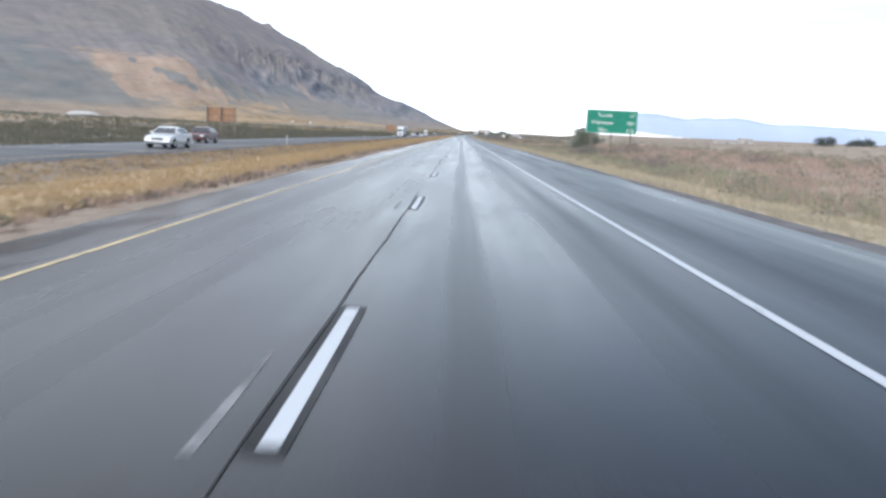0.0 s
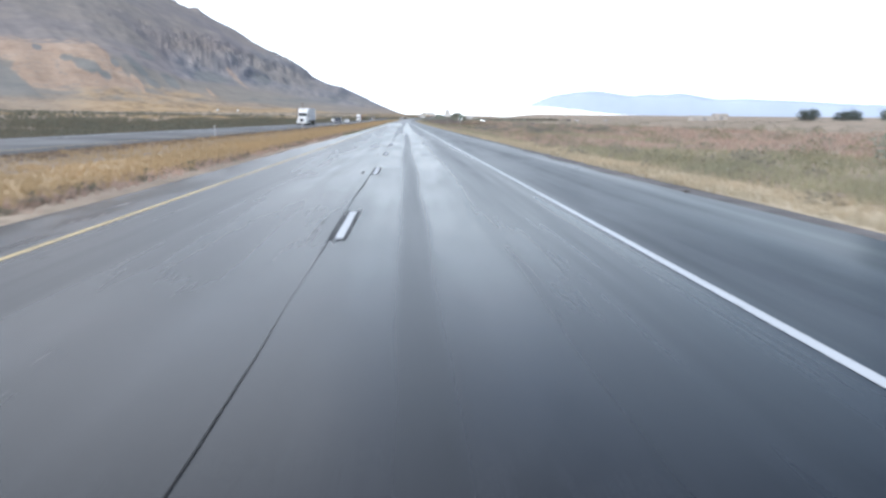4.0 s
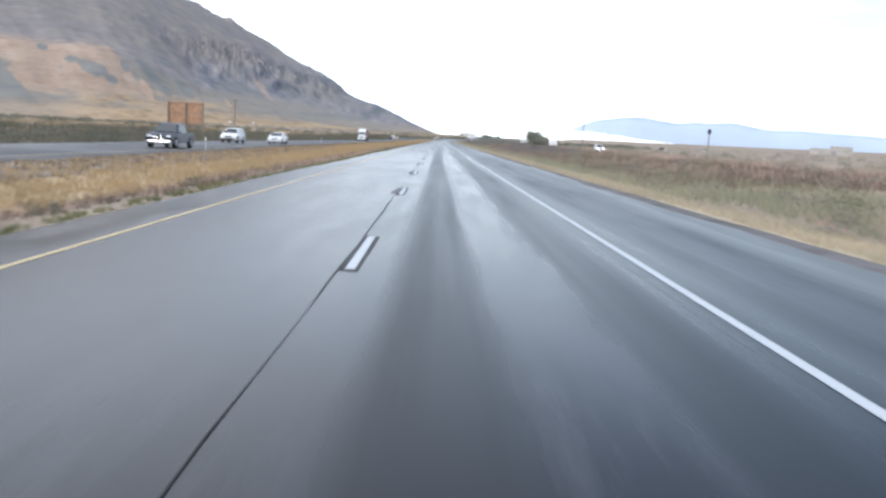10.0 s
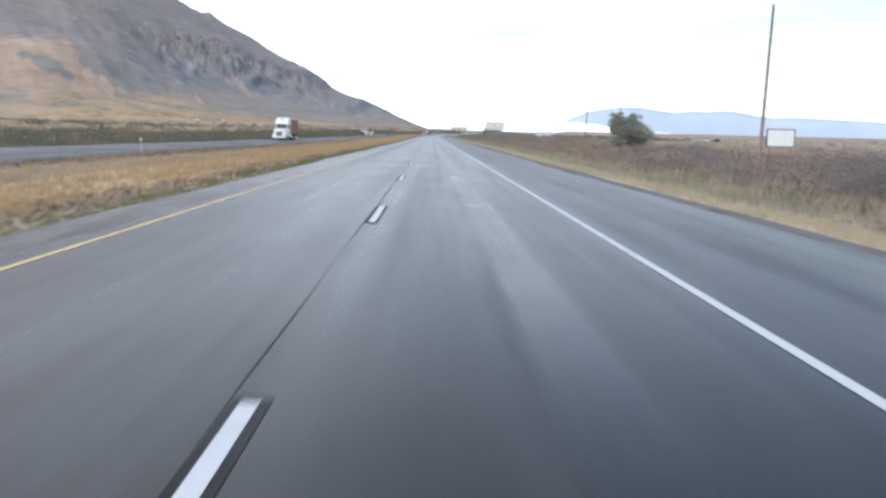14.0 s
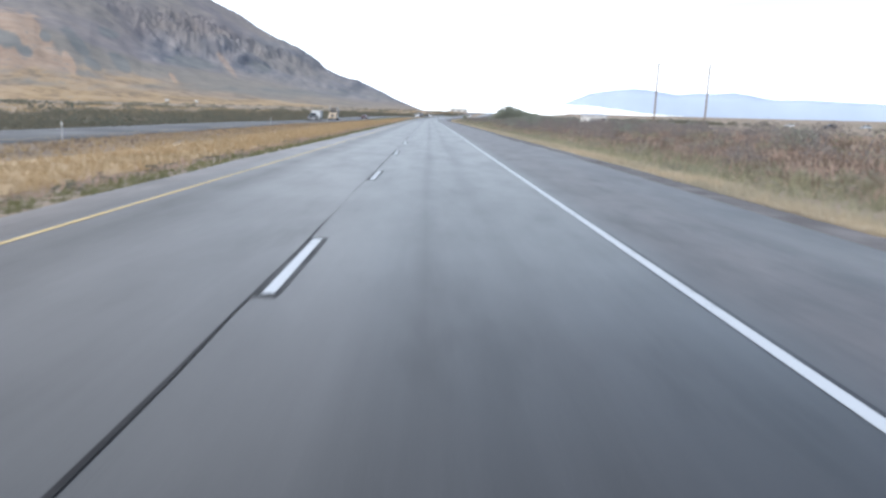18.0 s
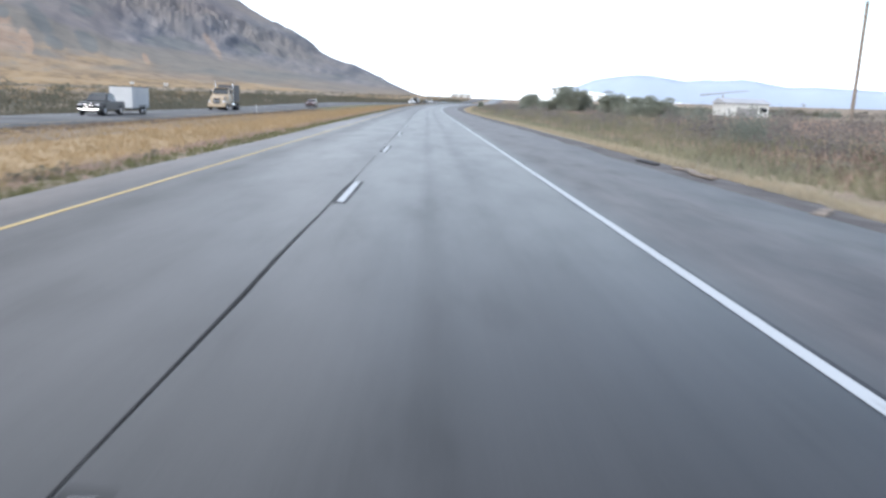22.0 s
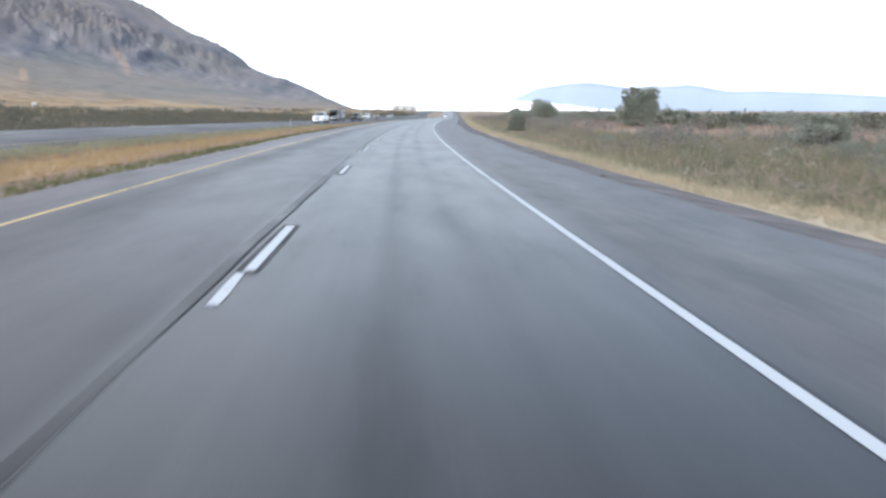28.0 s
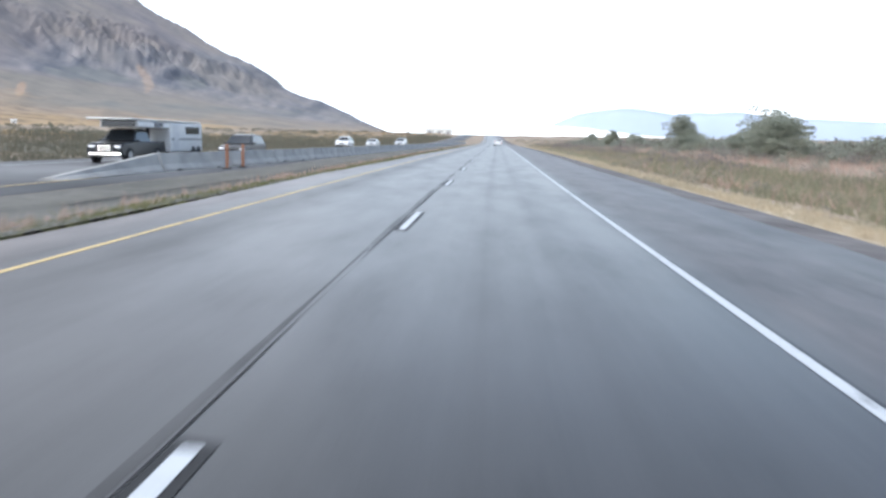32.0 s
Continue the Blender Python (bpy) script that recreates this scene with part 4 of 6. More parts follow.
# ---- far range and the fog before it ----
# Haze is put into the range's pale blue colour, and it glows.
m_, t_, b_ = material("glowing_hazy_range", 1.0, 0.0)
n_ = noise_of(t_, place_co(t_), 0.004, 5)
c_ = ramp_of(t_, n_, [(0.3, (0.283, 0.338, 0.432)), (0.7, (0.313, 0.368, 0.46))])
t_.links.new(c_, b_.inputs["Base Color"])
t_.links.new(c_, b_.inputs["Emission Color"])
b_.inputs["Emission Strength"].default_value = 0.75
RANGE_AZ = [4, 7, 9.2, 10, 11.5, 13.3, 14.3, 15.2, 15.9, 17.3, 18.6, 19.6, 20.7, 21.5, 22.4, 23.4, 25, 27, 29.5, 32, 35, 40, 48, 60]
RANGE_EL = [0.1, 0.3, 0.7, 1.2, 1.85, 2.15, 2.24, 2.22, 2.1, 1.91, 2.06, 2.02, 2.12, 2.03, 1.85, 1.69, 1.74, 1.66, 1.55, 1.42, 1.32, 1.25, 1.0, 0.4]
ra = np.linspace(4, 60, 300)
re_ = np.interp(ra, RANGE_AZ, RANGE_EL)
re_ = re_ + np.array([0.025 * noise.fractal(Vector((a * 0.5, 0.7, 0)), 0.9, 2.0, 4) for a in ra])
rows_ = []
for k_, (f_, d_) in enumerate(((0.0, 4280.0), (0.35, 4300.0), (0.75, 4330.0), (1.0, 4370.0), (0.3, 4420.0))):
    d2 = d_ / np.maximum(np.cos(np.radians(ra)), 0.6)
    wav = 1 + 0.06 * np.sin(ra * (1.3 + k_)) * (0 < k_ < 3)
    x_, y_ = polar(ra, d2)
    rows_.append(np.stack([x_, y_, d2 * np.tan(np.radians(re_)) * f_ * wav - (2 if k_ == 0 else 0)], -1))
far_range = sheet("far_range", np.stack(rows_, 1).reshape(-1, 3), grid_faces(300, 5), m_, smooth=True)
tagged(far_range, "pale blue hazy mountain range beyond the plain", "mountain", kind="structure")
# The fog is a sheet added as backdrop; its white brightness is emitted.
FOG, t_, b_ = material("glowing_fog_bank", 1.0, 0.0)
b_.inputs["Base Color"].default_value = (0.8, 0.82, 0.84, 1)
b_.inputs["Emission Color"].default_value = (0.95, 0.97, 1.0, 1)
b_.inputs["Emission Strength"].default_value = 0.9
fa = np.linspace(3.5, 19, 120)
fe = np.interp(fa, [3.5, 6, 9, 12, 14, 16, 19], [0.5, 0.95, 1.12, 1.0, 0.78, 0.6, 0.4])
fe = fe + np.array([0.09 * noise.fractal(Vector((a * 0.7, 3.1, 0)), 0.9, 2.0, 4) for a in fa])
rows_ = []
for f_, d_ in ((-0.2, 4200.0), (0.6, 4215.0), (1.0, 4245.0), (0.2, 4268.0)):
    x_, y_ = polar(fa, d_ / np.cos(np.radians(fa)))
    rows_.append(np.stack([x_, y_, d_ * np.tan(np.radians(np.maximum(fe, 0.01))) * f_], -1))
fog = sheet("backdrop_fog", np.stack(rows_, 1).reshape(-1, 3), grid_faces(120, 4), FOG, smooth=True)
tagged(fog, "glowing white fog bank lying before the far range", "fog", kind="structure")
# ---- grass and brush ----


def stalks(name, s, lat, height, blades, width, spread, mat, seed, label, lean=0.35):
    """Tufts of narrow blades standing on the ground at the given places."""
    g = np.random.default_rng(seed)
    n = len(s)
    base = spot(s, lat, 0.0)
    base[:, 2] += ground_height(s, lat) - 0.02
    base, h = np.repeat(base, blades, 0), np.repeat(height, blades) * g.uniform(0.55, 1.1, n * blades)
    a = g.uniform(0, 2 * np.pi, n * blades)
    off = g.normal(0, spread, (n * blades, 2))
    base[:, :2] += off
    w = width * g.uniform(0.6, 1.3, n * blades)
    side = np.stack([np.cos(a) * w / 2, np.sin(a) * w / 2, np.zeros_like(a)], -1)
    tip = base + np.stack([g.normal(0, lean, n * blades) * h, g.normal(0, lean, n * blades) * h, h], -1)
    v = np.stack([base - side, base + side, tip], 1).reshape(-1, 3)
    f = np.arange(len(v)).reshape(-1, 3)
    return tagged(sheet(name, v, f, mat), label, name.replace("_", " "), kind="stuff")


def sprays(centres, radii, heights, leaves, size, g):
    """Small leaf faces scattered in uneven clumps: returns corners and faces."""
    n = len(centres)
    c, r, h = np.repeat(centres, leaves, 0), np.repeat(radii, leaves), np.repeat(heights, leaves)
    d = g.normal(0, 1, (n * leaves, 3))
    d /= np.linalg.norm(d, axis=1)[:, None]
    rad = g.uniform(0.35, 1.0, n * leaves) ** 0.5 * (1 + 0.25 * np.sin(d[:, 0] * 5 + c[:, 1]) * np.cos(d[:, 2] * 4 + c[:, 0]))
    p = c + np.stack([d[:, 0] * r * rad, d[:, 1] * r * rad, (np.abs(d[:, 2]) * rad) * h], -1)
    a, b = g.normal(0, 1, (n * leaves, 3)), g.normal(0, 1, (n * leaves, 3))
    k = np.repeat(size, leaves)[:, None] if np.ndim(size) else size
    a = a / np.linalg.norm(a, axis=1)[:, None] * k
    b = b / np.linalg.norm(b, axis=1)[:, None] * k * 0.7
    v = np.stack([p - a, p + b, p + a, p - b], 1).reshape(-1, 3)
    return v, np.arange(len(v)).reshape(-1, 4)


def brush(name, s, lat, radius, height, leaves, size, mat, seed, label):
    c = spot(s, lat, 0.0)
    c[:, 2] += ground_height(s, lat) - 0.05
    v, f = sprays(c, radius, height, leaves, size, np.random.default_rng(seed))
    return tagged(sheet(name, v, f, mat), label, name.replace("_", " "), kind="stuff")


g = np.random.default_rng(11)


def scatter(n, s0, s1, l0, l1):
    return g.uniform(s0, s1, n), g.uniform(l0, l1, n)


S0, S1 = 10, 1330
# tan strip along the right shoulder
s, l = scatter(46000, S0, S1, 0, 1)
wide = np.interp(s, [0, 90, 200, 300, 500, 750, 815, 940, 1005, 1300], [11.2, 12.6, 12.4, 11.2, 10.4, 10.0, 10.6, 11.6, 11.3, 11.3])
near = np.interp(s, [400, 700, 800], [7.85, 8.2, 9.0])
l = near + (wide - near) * l + 0.25 * np.sin(s * 0.09) + 0.15 * np.sin(s * 0.31)
stalks("verge_grass", s, l, g.uniform(0.12, 0.34, len(s)), 6, 0.045, 0.09, DRY_GRASS, 1, "pale dry grass strip along the road shoulder")
s, l = scatter(26000, S0, S1, 9.9, 15.5)
keep = (l > np.interp(s, [0, 90, 200, 300, 500, 750, 1300], [10.6, 12, 11.8, 10.8, 10.2, 10.0, 11.4])) & ( (np.sin(s * 0.05) + np.sin(s * 0.017 + l) > -0.9))
s, l = s[keep], l[keep]
stalks("roadside_weeds", s, l, g.uniform(0.25, 0.6, len(s)), 6, 0.05, 0.15, OLIVE_WEED, 2, "olive green and grey roadside weeds")
s, l = scatter(46000, S0, S1, 12, 48)
keep = (s > 470) | (l > 24) | (np.sin(s * 0.06 + l * 0.2) + np.sin(s * 0.023 - l * 0.13) < 0.3)
s, l = s[keep], l[keep]
stalks("field_weeds", s, l, g.uniform(0.3, 0.75, len(s)), 6, 0.08, 0.3, BROWN_WEED, 3, "reddish brown dry weeds over the field")
s, l = scatter(9000, S0, S1 + 200, 12, 60)
keep = np.sin(s * 0.031) + np.sin(l * 0.2 + s * 0.011) > -0.2
stalks("field_grass", s[keep], l[keep], g.uniform(0.25, 0.6, keep.sum()), 7, 0.07, 0.35, DRY_GRASS, 4, "dry straw-coloured grass between the weeds")
# sagebrush: dense near the road, thinner out in the plain
s = np.concatenate([g.uniform(S0, S1, 700), g.uniform(S0, S1 + 250, 1500), g.uniform(-50, 1900, 1500)])
l = np.concatenate([g.uniform(10.8, 16, 700), g.uniform(15, 60, 1500), g.uniform(55, 330, 1500)])
rad = np.concatenate([g.uniform(0.3, 0.8, 700), g.uniform(0.5, 1.2, 1500), g.uniform(0.6, 1.5, 1500)])
keep = np.ones(len(s), bool)
brush("sagebrush", s[keep], l[keep], rad[keep], rad[keep] * g.uniform(0.7, 1.1, keep.sum()), 84, rad[keep] * 0.085 + 0.025, SAGE, 5, "grey-green sagebrush bushes over the plain")
s = np.concatenate([g.uniform(640, 1330, 330), g.uniform(486, 545, 60)])
l = np.concatenate([14 + 30 * g.random(330) ** 1.3, g.uniform(14, 26, 60)])
rad = g.uniform(0.7, 1.9, len(s))
brush("dark_brush", s, l, rad, rad * g.uniform(0.8, 1.2, len(s)), 240, rad * 0.05 + 0.02, MAUVE_BRUSH, 6, "mauve-grey twiggy bushes beside the road")
s = g.uniform(690, 800, 190)
l = 16 + 32 * g.random(190)
rad = g.uniform(0.8, 1.9, len(s))
brush("mauve_thicket", s, l, rad, rad * g.uniform(0.9, 1.2, len(s)), 300, rad * 0.045 + 0.022, MAUVE_BRUSH, 32, "mauve-grey twiggy thicket over the field")
s, l = scatter(7000, 770, 1010, 11.2, 27)
tall = smooth01((l - 10.6) / 5) * smooth01((s - 770) / 40) * smooth01((1015 - s) / 60)
stalks("tall_brush", s, l, g.uniform(0.35, 0.95, len(s)) * (0.35 + 0.65 * tall), 7, 0.1, 0.28, DEEP_OLIVE, 15, "olive-brown brush along the shoulder")
s, l = scatter(260, 780, 1000, 13.5, 30)
rad = g.uniform(0.4, 0.85, len(s))
brush("green_brush", s, l, rad, rad * 1.3, 150, rad * 0.06 + 0.025, SAGE, 16, "rounded grey-green bushes in tall brush")
# single shrubs and green patches that stand out in the field
SHRUBS = [(119, 15.2, 1.3), (121.5, 16.8, 1.2), (160, 15.5, 0.9), (176, 20.5, 1.0), (305, 17.5, 1.2), (309, 15.8, 1.0), (330, 26.0, 1.3), (560, 22.0, 1.3), (567, 27.0, 1.2), (85, 15.0, 1.0), (78, 13.5, 0.7), (118, 14.5, 0.9), (136, 24.0, 1.9), (133, 21.0, 1.2), (96, 27.0, 1.1), (345, 13.5, 0.7), (366, 34.0, 1.3),
          (352, 40.0, 1.2), (336, 19.0, 0.9), (469, 12.6, 0.6), (462, 14.5, 0.8), (506, 17.0, 1.6), (512, 20.0, 1.8), (521, 23.0, 1.5),
          (656, 40.0, 1.6), (661, 26.0, 1.2), (700, 24.0, 1.3), (752, 19.5, 1.7), (757, 16.5, 1.5), (768, 22.0, 1.9), (764, 27.0, 1.8), (777, 18.0, 1.6)]
sh = np.array(SHRUBS)
sh = np.concatenate([sh + np.array([dx, dy, -0.15]) for dx, dy in ((0, 0), (0.9, 0.6), (-0.8, 0.7), (0.3, -0.8))])
far_ = sh[:, 0] > 600
brush("field_shrubs", sh[~far_, 0], sh[~far_, 1], sh[~far_, 2] * 0.7, sh[~far_, 2] * 1.15, 420, sh[~far_, 2] * 0.03 + 0.02, MAUVE_BRUSH, 19, "soft grey-olive shrubs standing in the field")
brush("tall_shrubs", sh[far_, 0], sh[far_, 1], sh[far_, 2] * 0.75, sh[far_, 2] * 1.45, 520, sh[far_, 2] * 0.032 + 0.022, THICKET, 30, "tall dark grey-green shrubs crowding the field edge")
s = np.concatenate([g.uniform(20, 470, 420), g.uniform(470, 760, 200)])
l = np.concatenate([14 + 50 * g.random(420) ** 1.3, 15 + 45 * g.random(200)])
rad = g.uniform(0.45, 1.25, len(s))
brush("olive_shrubs", s, l, rad, rad * g.uniform(0.7, 1.05, len(s)), 170, rad * 0.05 + 0.022, DEEP_OLIVE, 27, "low olive green shrubs dotted over the field")
bs = np.concatenate([g.uniform(834, 870, 34), g.uniform(935, 985, 40), [818, 819.5, 817, 781, 782, 1043, 1044, 1058, 1059, 977, 978]])
bl = np.concatenate([28 + 7 * g.random(34), g.uniform(18, 34, 40), [28.8, 29.6, 30.2, 19.5, 20.3, 20.7, 21.4, 24.4, 25.2, 14.9, 15.4]])
br = np.concatenate([g.uniform(0.9, 1.5, 34), g.uniform(0.6, 1.1, 40), [1.4, 1.2, 1.3, 1.1, 1.0, 1.1, 1.0, 1.1, 1.0, 0.6, 0.6]])
bh = np.concatenate([g.uniform(1.2, 2.4, 34), g.uniform(0.8, 1.5, 40), [1.9, 1.6, 1.7, 1.6, 1.3, 1.6, 1.3, 1.5, 1.3, 1.0, 0.9]])
brush("tall_thicket", bs, bl, br, bh, 520, br * 0.04 + 0.03, THICKET, 24, "dense dark olive thicket of tall bushes beside the shoulder")
s, l = scatter(420, 1000, 1350, 0, 1)
l = 34 + 130 * l ** 1.4
rad = g.uniform(0.7, 2.1, len(s)) * (1 + l / 220)
brush("far_thicket", s, l, rad, rad * g.uniform(0.6, 1.0, len(s)), 150, rad * 0.12 + 0.04, DARK_BRUSH, 25, "belt of dark bushes across the far field")
s = np.concatenate([g.uniform(1085, 1400, 300), g.uniform(960, 1090, 90)])
l = np.concatenate([30 + 34 * g.random(300), 40 + 80 * g.random(90)])
rad = g.uniform(1.0, 2.3, len(s))
brush("field_thicket", s, l, rad, rad * g.uniform(0.9, 1.35, len(s)), 300, rad * 0.085 + 0.035, THICKET, 31, "grey-green thicket of tall bushes across the field")
s, l = scatter(90, 1085, 1290, 23, 37)
rad = g.uniform(0.7, 1.3, len(s))
brush("low_thicket", s, l, rad, rad * g.uniform(0.9, 1.3, len(s)), 300, rad * 0.045 + 0.028, THICKET, 33, "low grey-green bushes between the roadside trees")
s, l = scatter(20000, 560, 1330, 11.6, 21)
l = np.where(s > 900, l + 0.2, l)
keep = (s > 770) | (l < 14.5)
s, l = s[keep], l[keep]
stalks("olive_weeds", s, l, g.uniform(0.35, 0.8, len(s)) * (0.6 + 0.4 * smooth01((l - 11.5) / 3)), 7, 0.08, 0.25, DEEP_OLIVE, 26, "deep olive green weeds behind the grass strip")
s, l = scatter(15000, S0, 470, 12.5, 25)
keep = np.sin(s * 0.06 + l * 0.2) + np.sin(s * 0.023 - l * 0.13) > 0.1
stalks("green_patches", s[keep], l[keep], g.uniform(0.25, 0.55, keep.sum()), 6, 0.06, 0.25, OLIVE_WEED, 20, "pale olive green patches of weeds in the field")
s, l = scatter(60, 262, 335, 13.5, 32)
rad = g.uniform(0.6, 1.3, len(s))
brush("dark_shrubs", s, l, rad, rad * g.uniform(0.7, 1.0, len(s)), 260, rad * 0.05 + 0.025, DARK_SHRUB, 34, "dark grey-olive shrubs among the weeds")
s, l = scatter(13000, 390, 770, 12.8, 34)
stalks("brown_weeds", s, l, g.uniform(0.3, 0.75, len(s)), 6, 0.08, 0.3, DARK_WEED, 35, "dark reddish-brown dead weeds over the field")
# median
s, l = scatter(22000, S0, S1, -5.9, -4.85)
keep = (s > 440) | ((l > -5.25) & (s > 230))
s, l = s[keep], l[keep]
stalks("median_edge_grass", s, l, g.uniform(0.06, 0.2, len(s)), 5, 0.05, 0.1, GREEN_GRASS, 7, "short green grass at the edge of the median")
s, l = scatter(650, S0, 760, -6.5, -5.5)
rad = g.uniform(0.12, 0.34, len(s))
brush("median_tufts", s, l, rad, rad * 0.9, 40, rad * 0.13 + 0.015, DARK_BRUSH, 18, "dark brown dead tufts at the median edge")
s, l = scatter(5200, S0, 600, -6.9, -5.7)
l = l - 0.3 * np.sin(s * 0.08) - 0.2 * np.sin(s * 0.37)
stalks("median_dead_weeds", s, l, g.uniform(0.08, 0.24, len(s)), 7, 0.05, 0.13, DARK_WEED, 28, "dark brown dead weeds along the median edge")
s, l = scatter(5200, S0, S1, -6.3, -5.4)
stalks("median_weeds", s, l, g.uniform(0.1, 0.34, len(s)), 7, 0.05, 0.14, BROWN_WEED, 8, "dark brown weeds in the median")
s, f_ = g.uniform(S0, 1075, 56000), g.uniform(0, 1, 56000)
l = -6.0 + (opp(s) + 5.6 + 6.0) * f_
keep = g.random(len(s)) < np.where(s > 1000, np.clip((1052 - s) / 40, 0.0, 1), 1)
s, l, f_ = s[keep], l[keep], f_[keep]
stalks("median_grass", s, l, g.uniform(0.18, 0.45, len(s)) * (1 - 0.35 * f_), 6, 0.045, 0.12, GOLD_GRASS, 9, "golden dry grass in the median")
s, f_ = g.uniform(S0, 1000, 16000), g.random(16000)
l = opp(s) + 5.5 + (3.2 + 1.6 * np.sin(s * 0.021)) * f_ ** 1.4
stalks("median_far_weeds", s, l, g.uniform(0.1, 0.26, len(s)), 6, 0.06, 0.14, DARK_WEED, 29, "dull brown weeds along the far edge of the median")
s, f_ = g.uniform(1000, 1330, 9000), g.uniform(0, 1, 9000)
l = -5.0 + (opp(s) + 5.6 + 5.0) * f_
stalks("median_low_grass", s, l, g.uniform(0.03, 0.1, len(s)), 5, 0.05, 0.15, GREEN_GRASS, 10, "thin low green grass before the barrier")
s, f_ = g.uniform(880, 1040, 5000), g.uniform(0, 1, 5000)
l = opp(s) + 5.5 + 2.6 * f_
stalks("median_green_grass", s, l, g.uniform(0.2, 0.45, len(s)), 6, 0.07, 0.14, OLIVE_WEED, 17, "green grass along the far side of the median")
s, f_ = g.uniform(S0, S1 + 300, 30000), g.random(30000)
l = opp(s) - 7.6 - 24 * f_ ** 1.3
stalks("far_verge_grass", s, l, g.uniform(0.25, 0.6, len(s)) + 0.7 * f_, 7, 0.12, 0.4, DARK_VERGE, 12, "olive grass beyond the other carriageway")
s = np.concatenate([g.uniform(0, 1700, 1700), g.uniform(100, 2300, 2200)])
l = np.concatenate([-30 - 45 * g.random(1700) ** 1.4, -g.uniform(60, 520, 2200)])
rad = np.concatenate([g.uniform(0.6, 1.9, 1700), g.uniform(1.2, 3.6, 2200)])
brush("roadside_brush", s, l, rad, rad * g.uniform(0.45, 0.75, len(s)), 70, rad * 0.1 + 0.03, DARK_BRUSH, 13, "band of dark green brush beyond the other carriageway")
s, l = scatter(26000, 0, 1900, -170, -45)
keep = (s > 420) | (l < -110)
s, l = s[keep], l[keep]
stalks("slope_grass", s, l, g.uniform(0.3, 0.7, len(s)), 6, 0.16, 0.5, GOLD_GRASS, 14, "tan dry grass on the rising land")

# ---- trees ----


def tree(s, lat, height, width, seed, label, low=0.12, dense=1.0, lobes=13, leaf=TREE_LEAF):
    gg = np.random.default_rng(seed)
    z = float(ground_height(s, lat))
    ob = thing("tree", label, "tree", on_road(s, lat, z - 0.05))
    bm = bmesh.new()
    top = Vector((gg.normal(0, 0.1), gg.normal(0, 0.1), height * 0.45))
    rod(bm, (0, 0, 0), top * 0.5, height * 0.045, height * 0.033)
    rod(bm, top * 0.5, top, height * 0.033, height * 0.02)
    cents, rads, hs = [], [], []
    for i in range(lobes):
        a = 2 * math.pi * (i + gg.uniform(-0.3, 0.3)) / lobes
        f = gg.uniform(0.3, 1.0)
        zc = height * (low + (0.86 - low) * gg.random())
        reach = width / 2 * 0.8 * f * math.sqrt(max(0.04, 1 - ((zc / height - 0.36) / 0.56) ** 2))
        c = Vector((math.cos(a) * reach, math.sin(a) * reach, zc))
        start = top * gg.uniform(0.25, 0.95)
        elbow = start.lerp(c, 0.55) + Vector((0, 0, 0.06 * height))
        rod(bm, start, elbow, height * 0.016, height * 0.01, 6)
        rod(bm, elbow, c, height * 0.01, height * 0.004, 6)
        for k in range(5):
            cents.append(c + Vector(gg.normal(0, 1, 3)) * width * 0.075)
            rads.append(width * gg.uniform(0.12, 0.22))
            hs.append(height * gg.uniform(0.1, 0.2))
    for k in range(9):
        cents.append(Vector((gg.normal(0, width * 0.08), gg.normal(0, width * 0.08), height * gg.uniform(0.3, 0.86))))
        rads.append(width * gg.uniform(0.1, 0.17))
        hs.append(height * gg.uniform(0.08, 0.14))
    for k in range(16):
        a, f = gg.uniform(0, 2 * math.pi), gg.uniform(0.55, 0.86)
        zc = height * gg.uniform(low + 0.1, 0.92)
        reach = width / 2 * f * math.sqrt(max(0.05, 1 - ((zc / height - 0.42) / 0.62) ** 2))
        cents.append(Vector((math.cos(a) * reach, math.sin(a) * reach, zc)))
        rads.append(width * gg.uniform(0.05, 0.1))
        hs.append(height * gg.uniform(0.05, 0.12))
    part("trunk", bm, BARK, ob)
    cents = np.array([list(c) for c in cents])
    v, f = sprays(cents, np.array(rads), np.array(hs), int(150 * dense), 0.05 + 0.011 * height, gg)
    v2, f2 = sprays(cents - np.array([0, 0, 0.04 * height]), np.array(rads) * 0.9, -np.array(hs) * 0.8, int(90 * dense), 0.05 + 0.011 * height, gg)
    sheet("crown", np.concatenate([v, v2]), np.concatenate([f, f2 + len(v)]), leaf, ob)
    return ob


tree(186.5, 25.6, 4.5, 6.5, 21, "round grey-green tree standing in the weeds", 0.05, 1.2)
tree(597, 29.5, 5.4, 6.4, 22, "dense round green tree beside the road field", 0.05, 1.3)
tree(604, 33.0, 3.6, 5.0, 23, "low green tree beside a taller one", 0.05, 1.2)
tree(914.5, 30.2, 6.0, 9.0, 24, "broad many-domed green tree beside the road", 0.05, 1.5)
tree(917, 34.6, 4.4, 5.6, 25, "lower green tree joined to a broad one", 0.05, 1.2)
tree(864, 30.6, 3.4, 5.2, 26, "bushy dark green tree in roadside scrub", 0.04, 1.2)
tree(856, 33.0, 3.2, 5.4, 27, "bushy dark green tree in roadside scrub", 0.04, 1.2)
tree(847, 30.6, 3.0, 5.0, 28, "low dark green tree in roadside scrub", 0.04, 1.1)
tree(838, 30.8, 2.6, 4.8, 42, "low ragged tree in roadside scrub", 0.03, 1.0)
tree(967, 25.0, 2.1, 2.8, 29, "small upright tree by the road bend", 0.05, 0.9)
tree(1030, 30.6, 5.4, 5.3, 30, "tall upright green tree with a ragged top", 0.06, 1.3)
tree(1014, 13.0, 2.3, 2.3, 47, "rounded green bush at the edge of the grass strip", 0.02, 1.6)
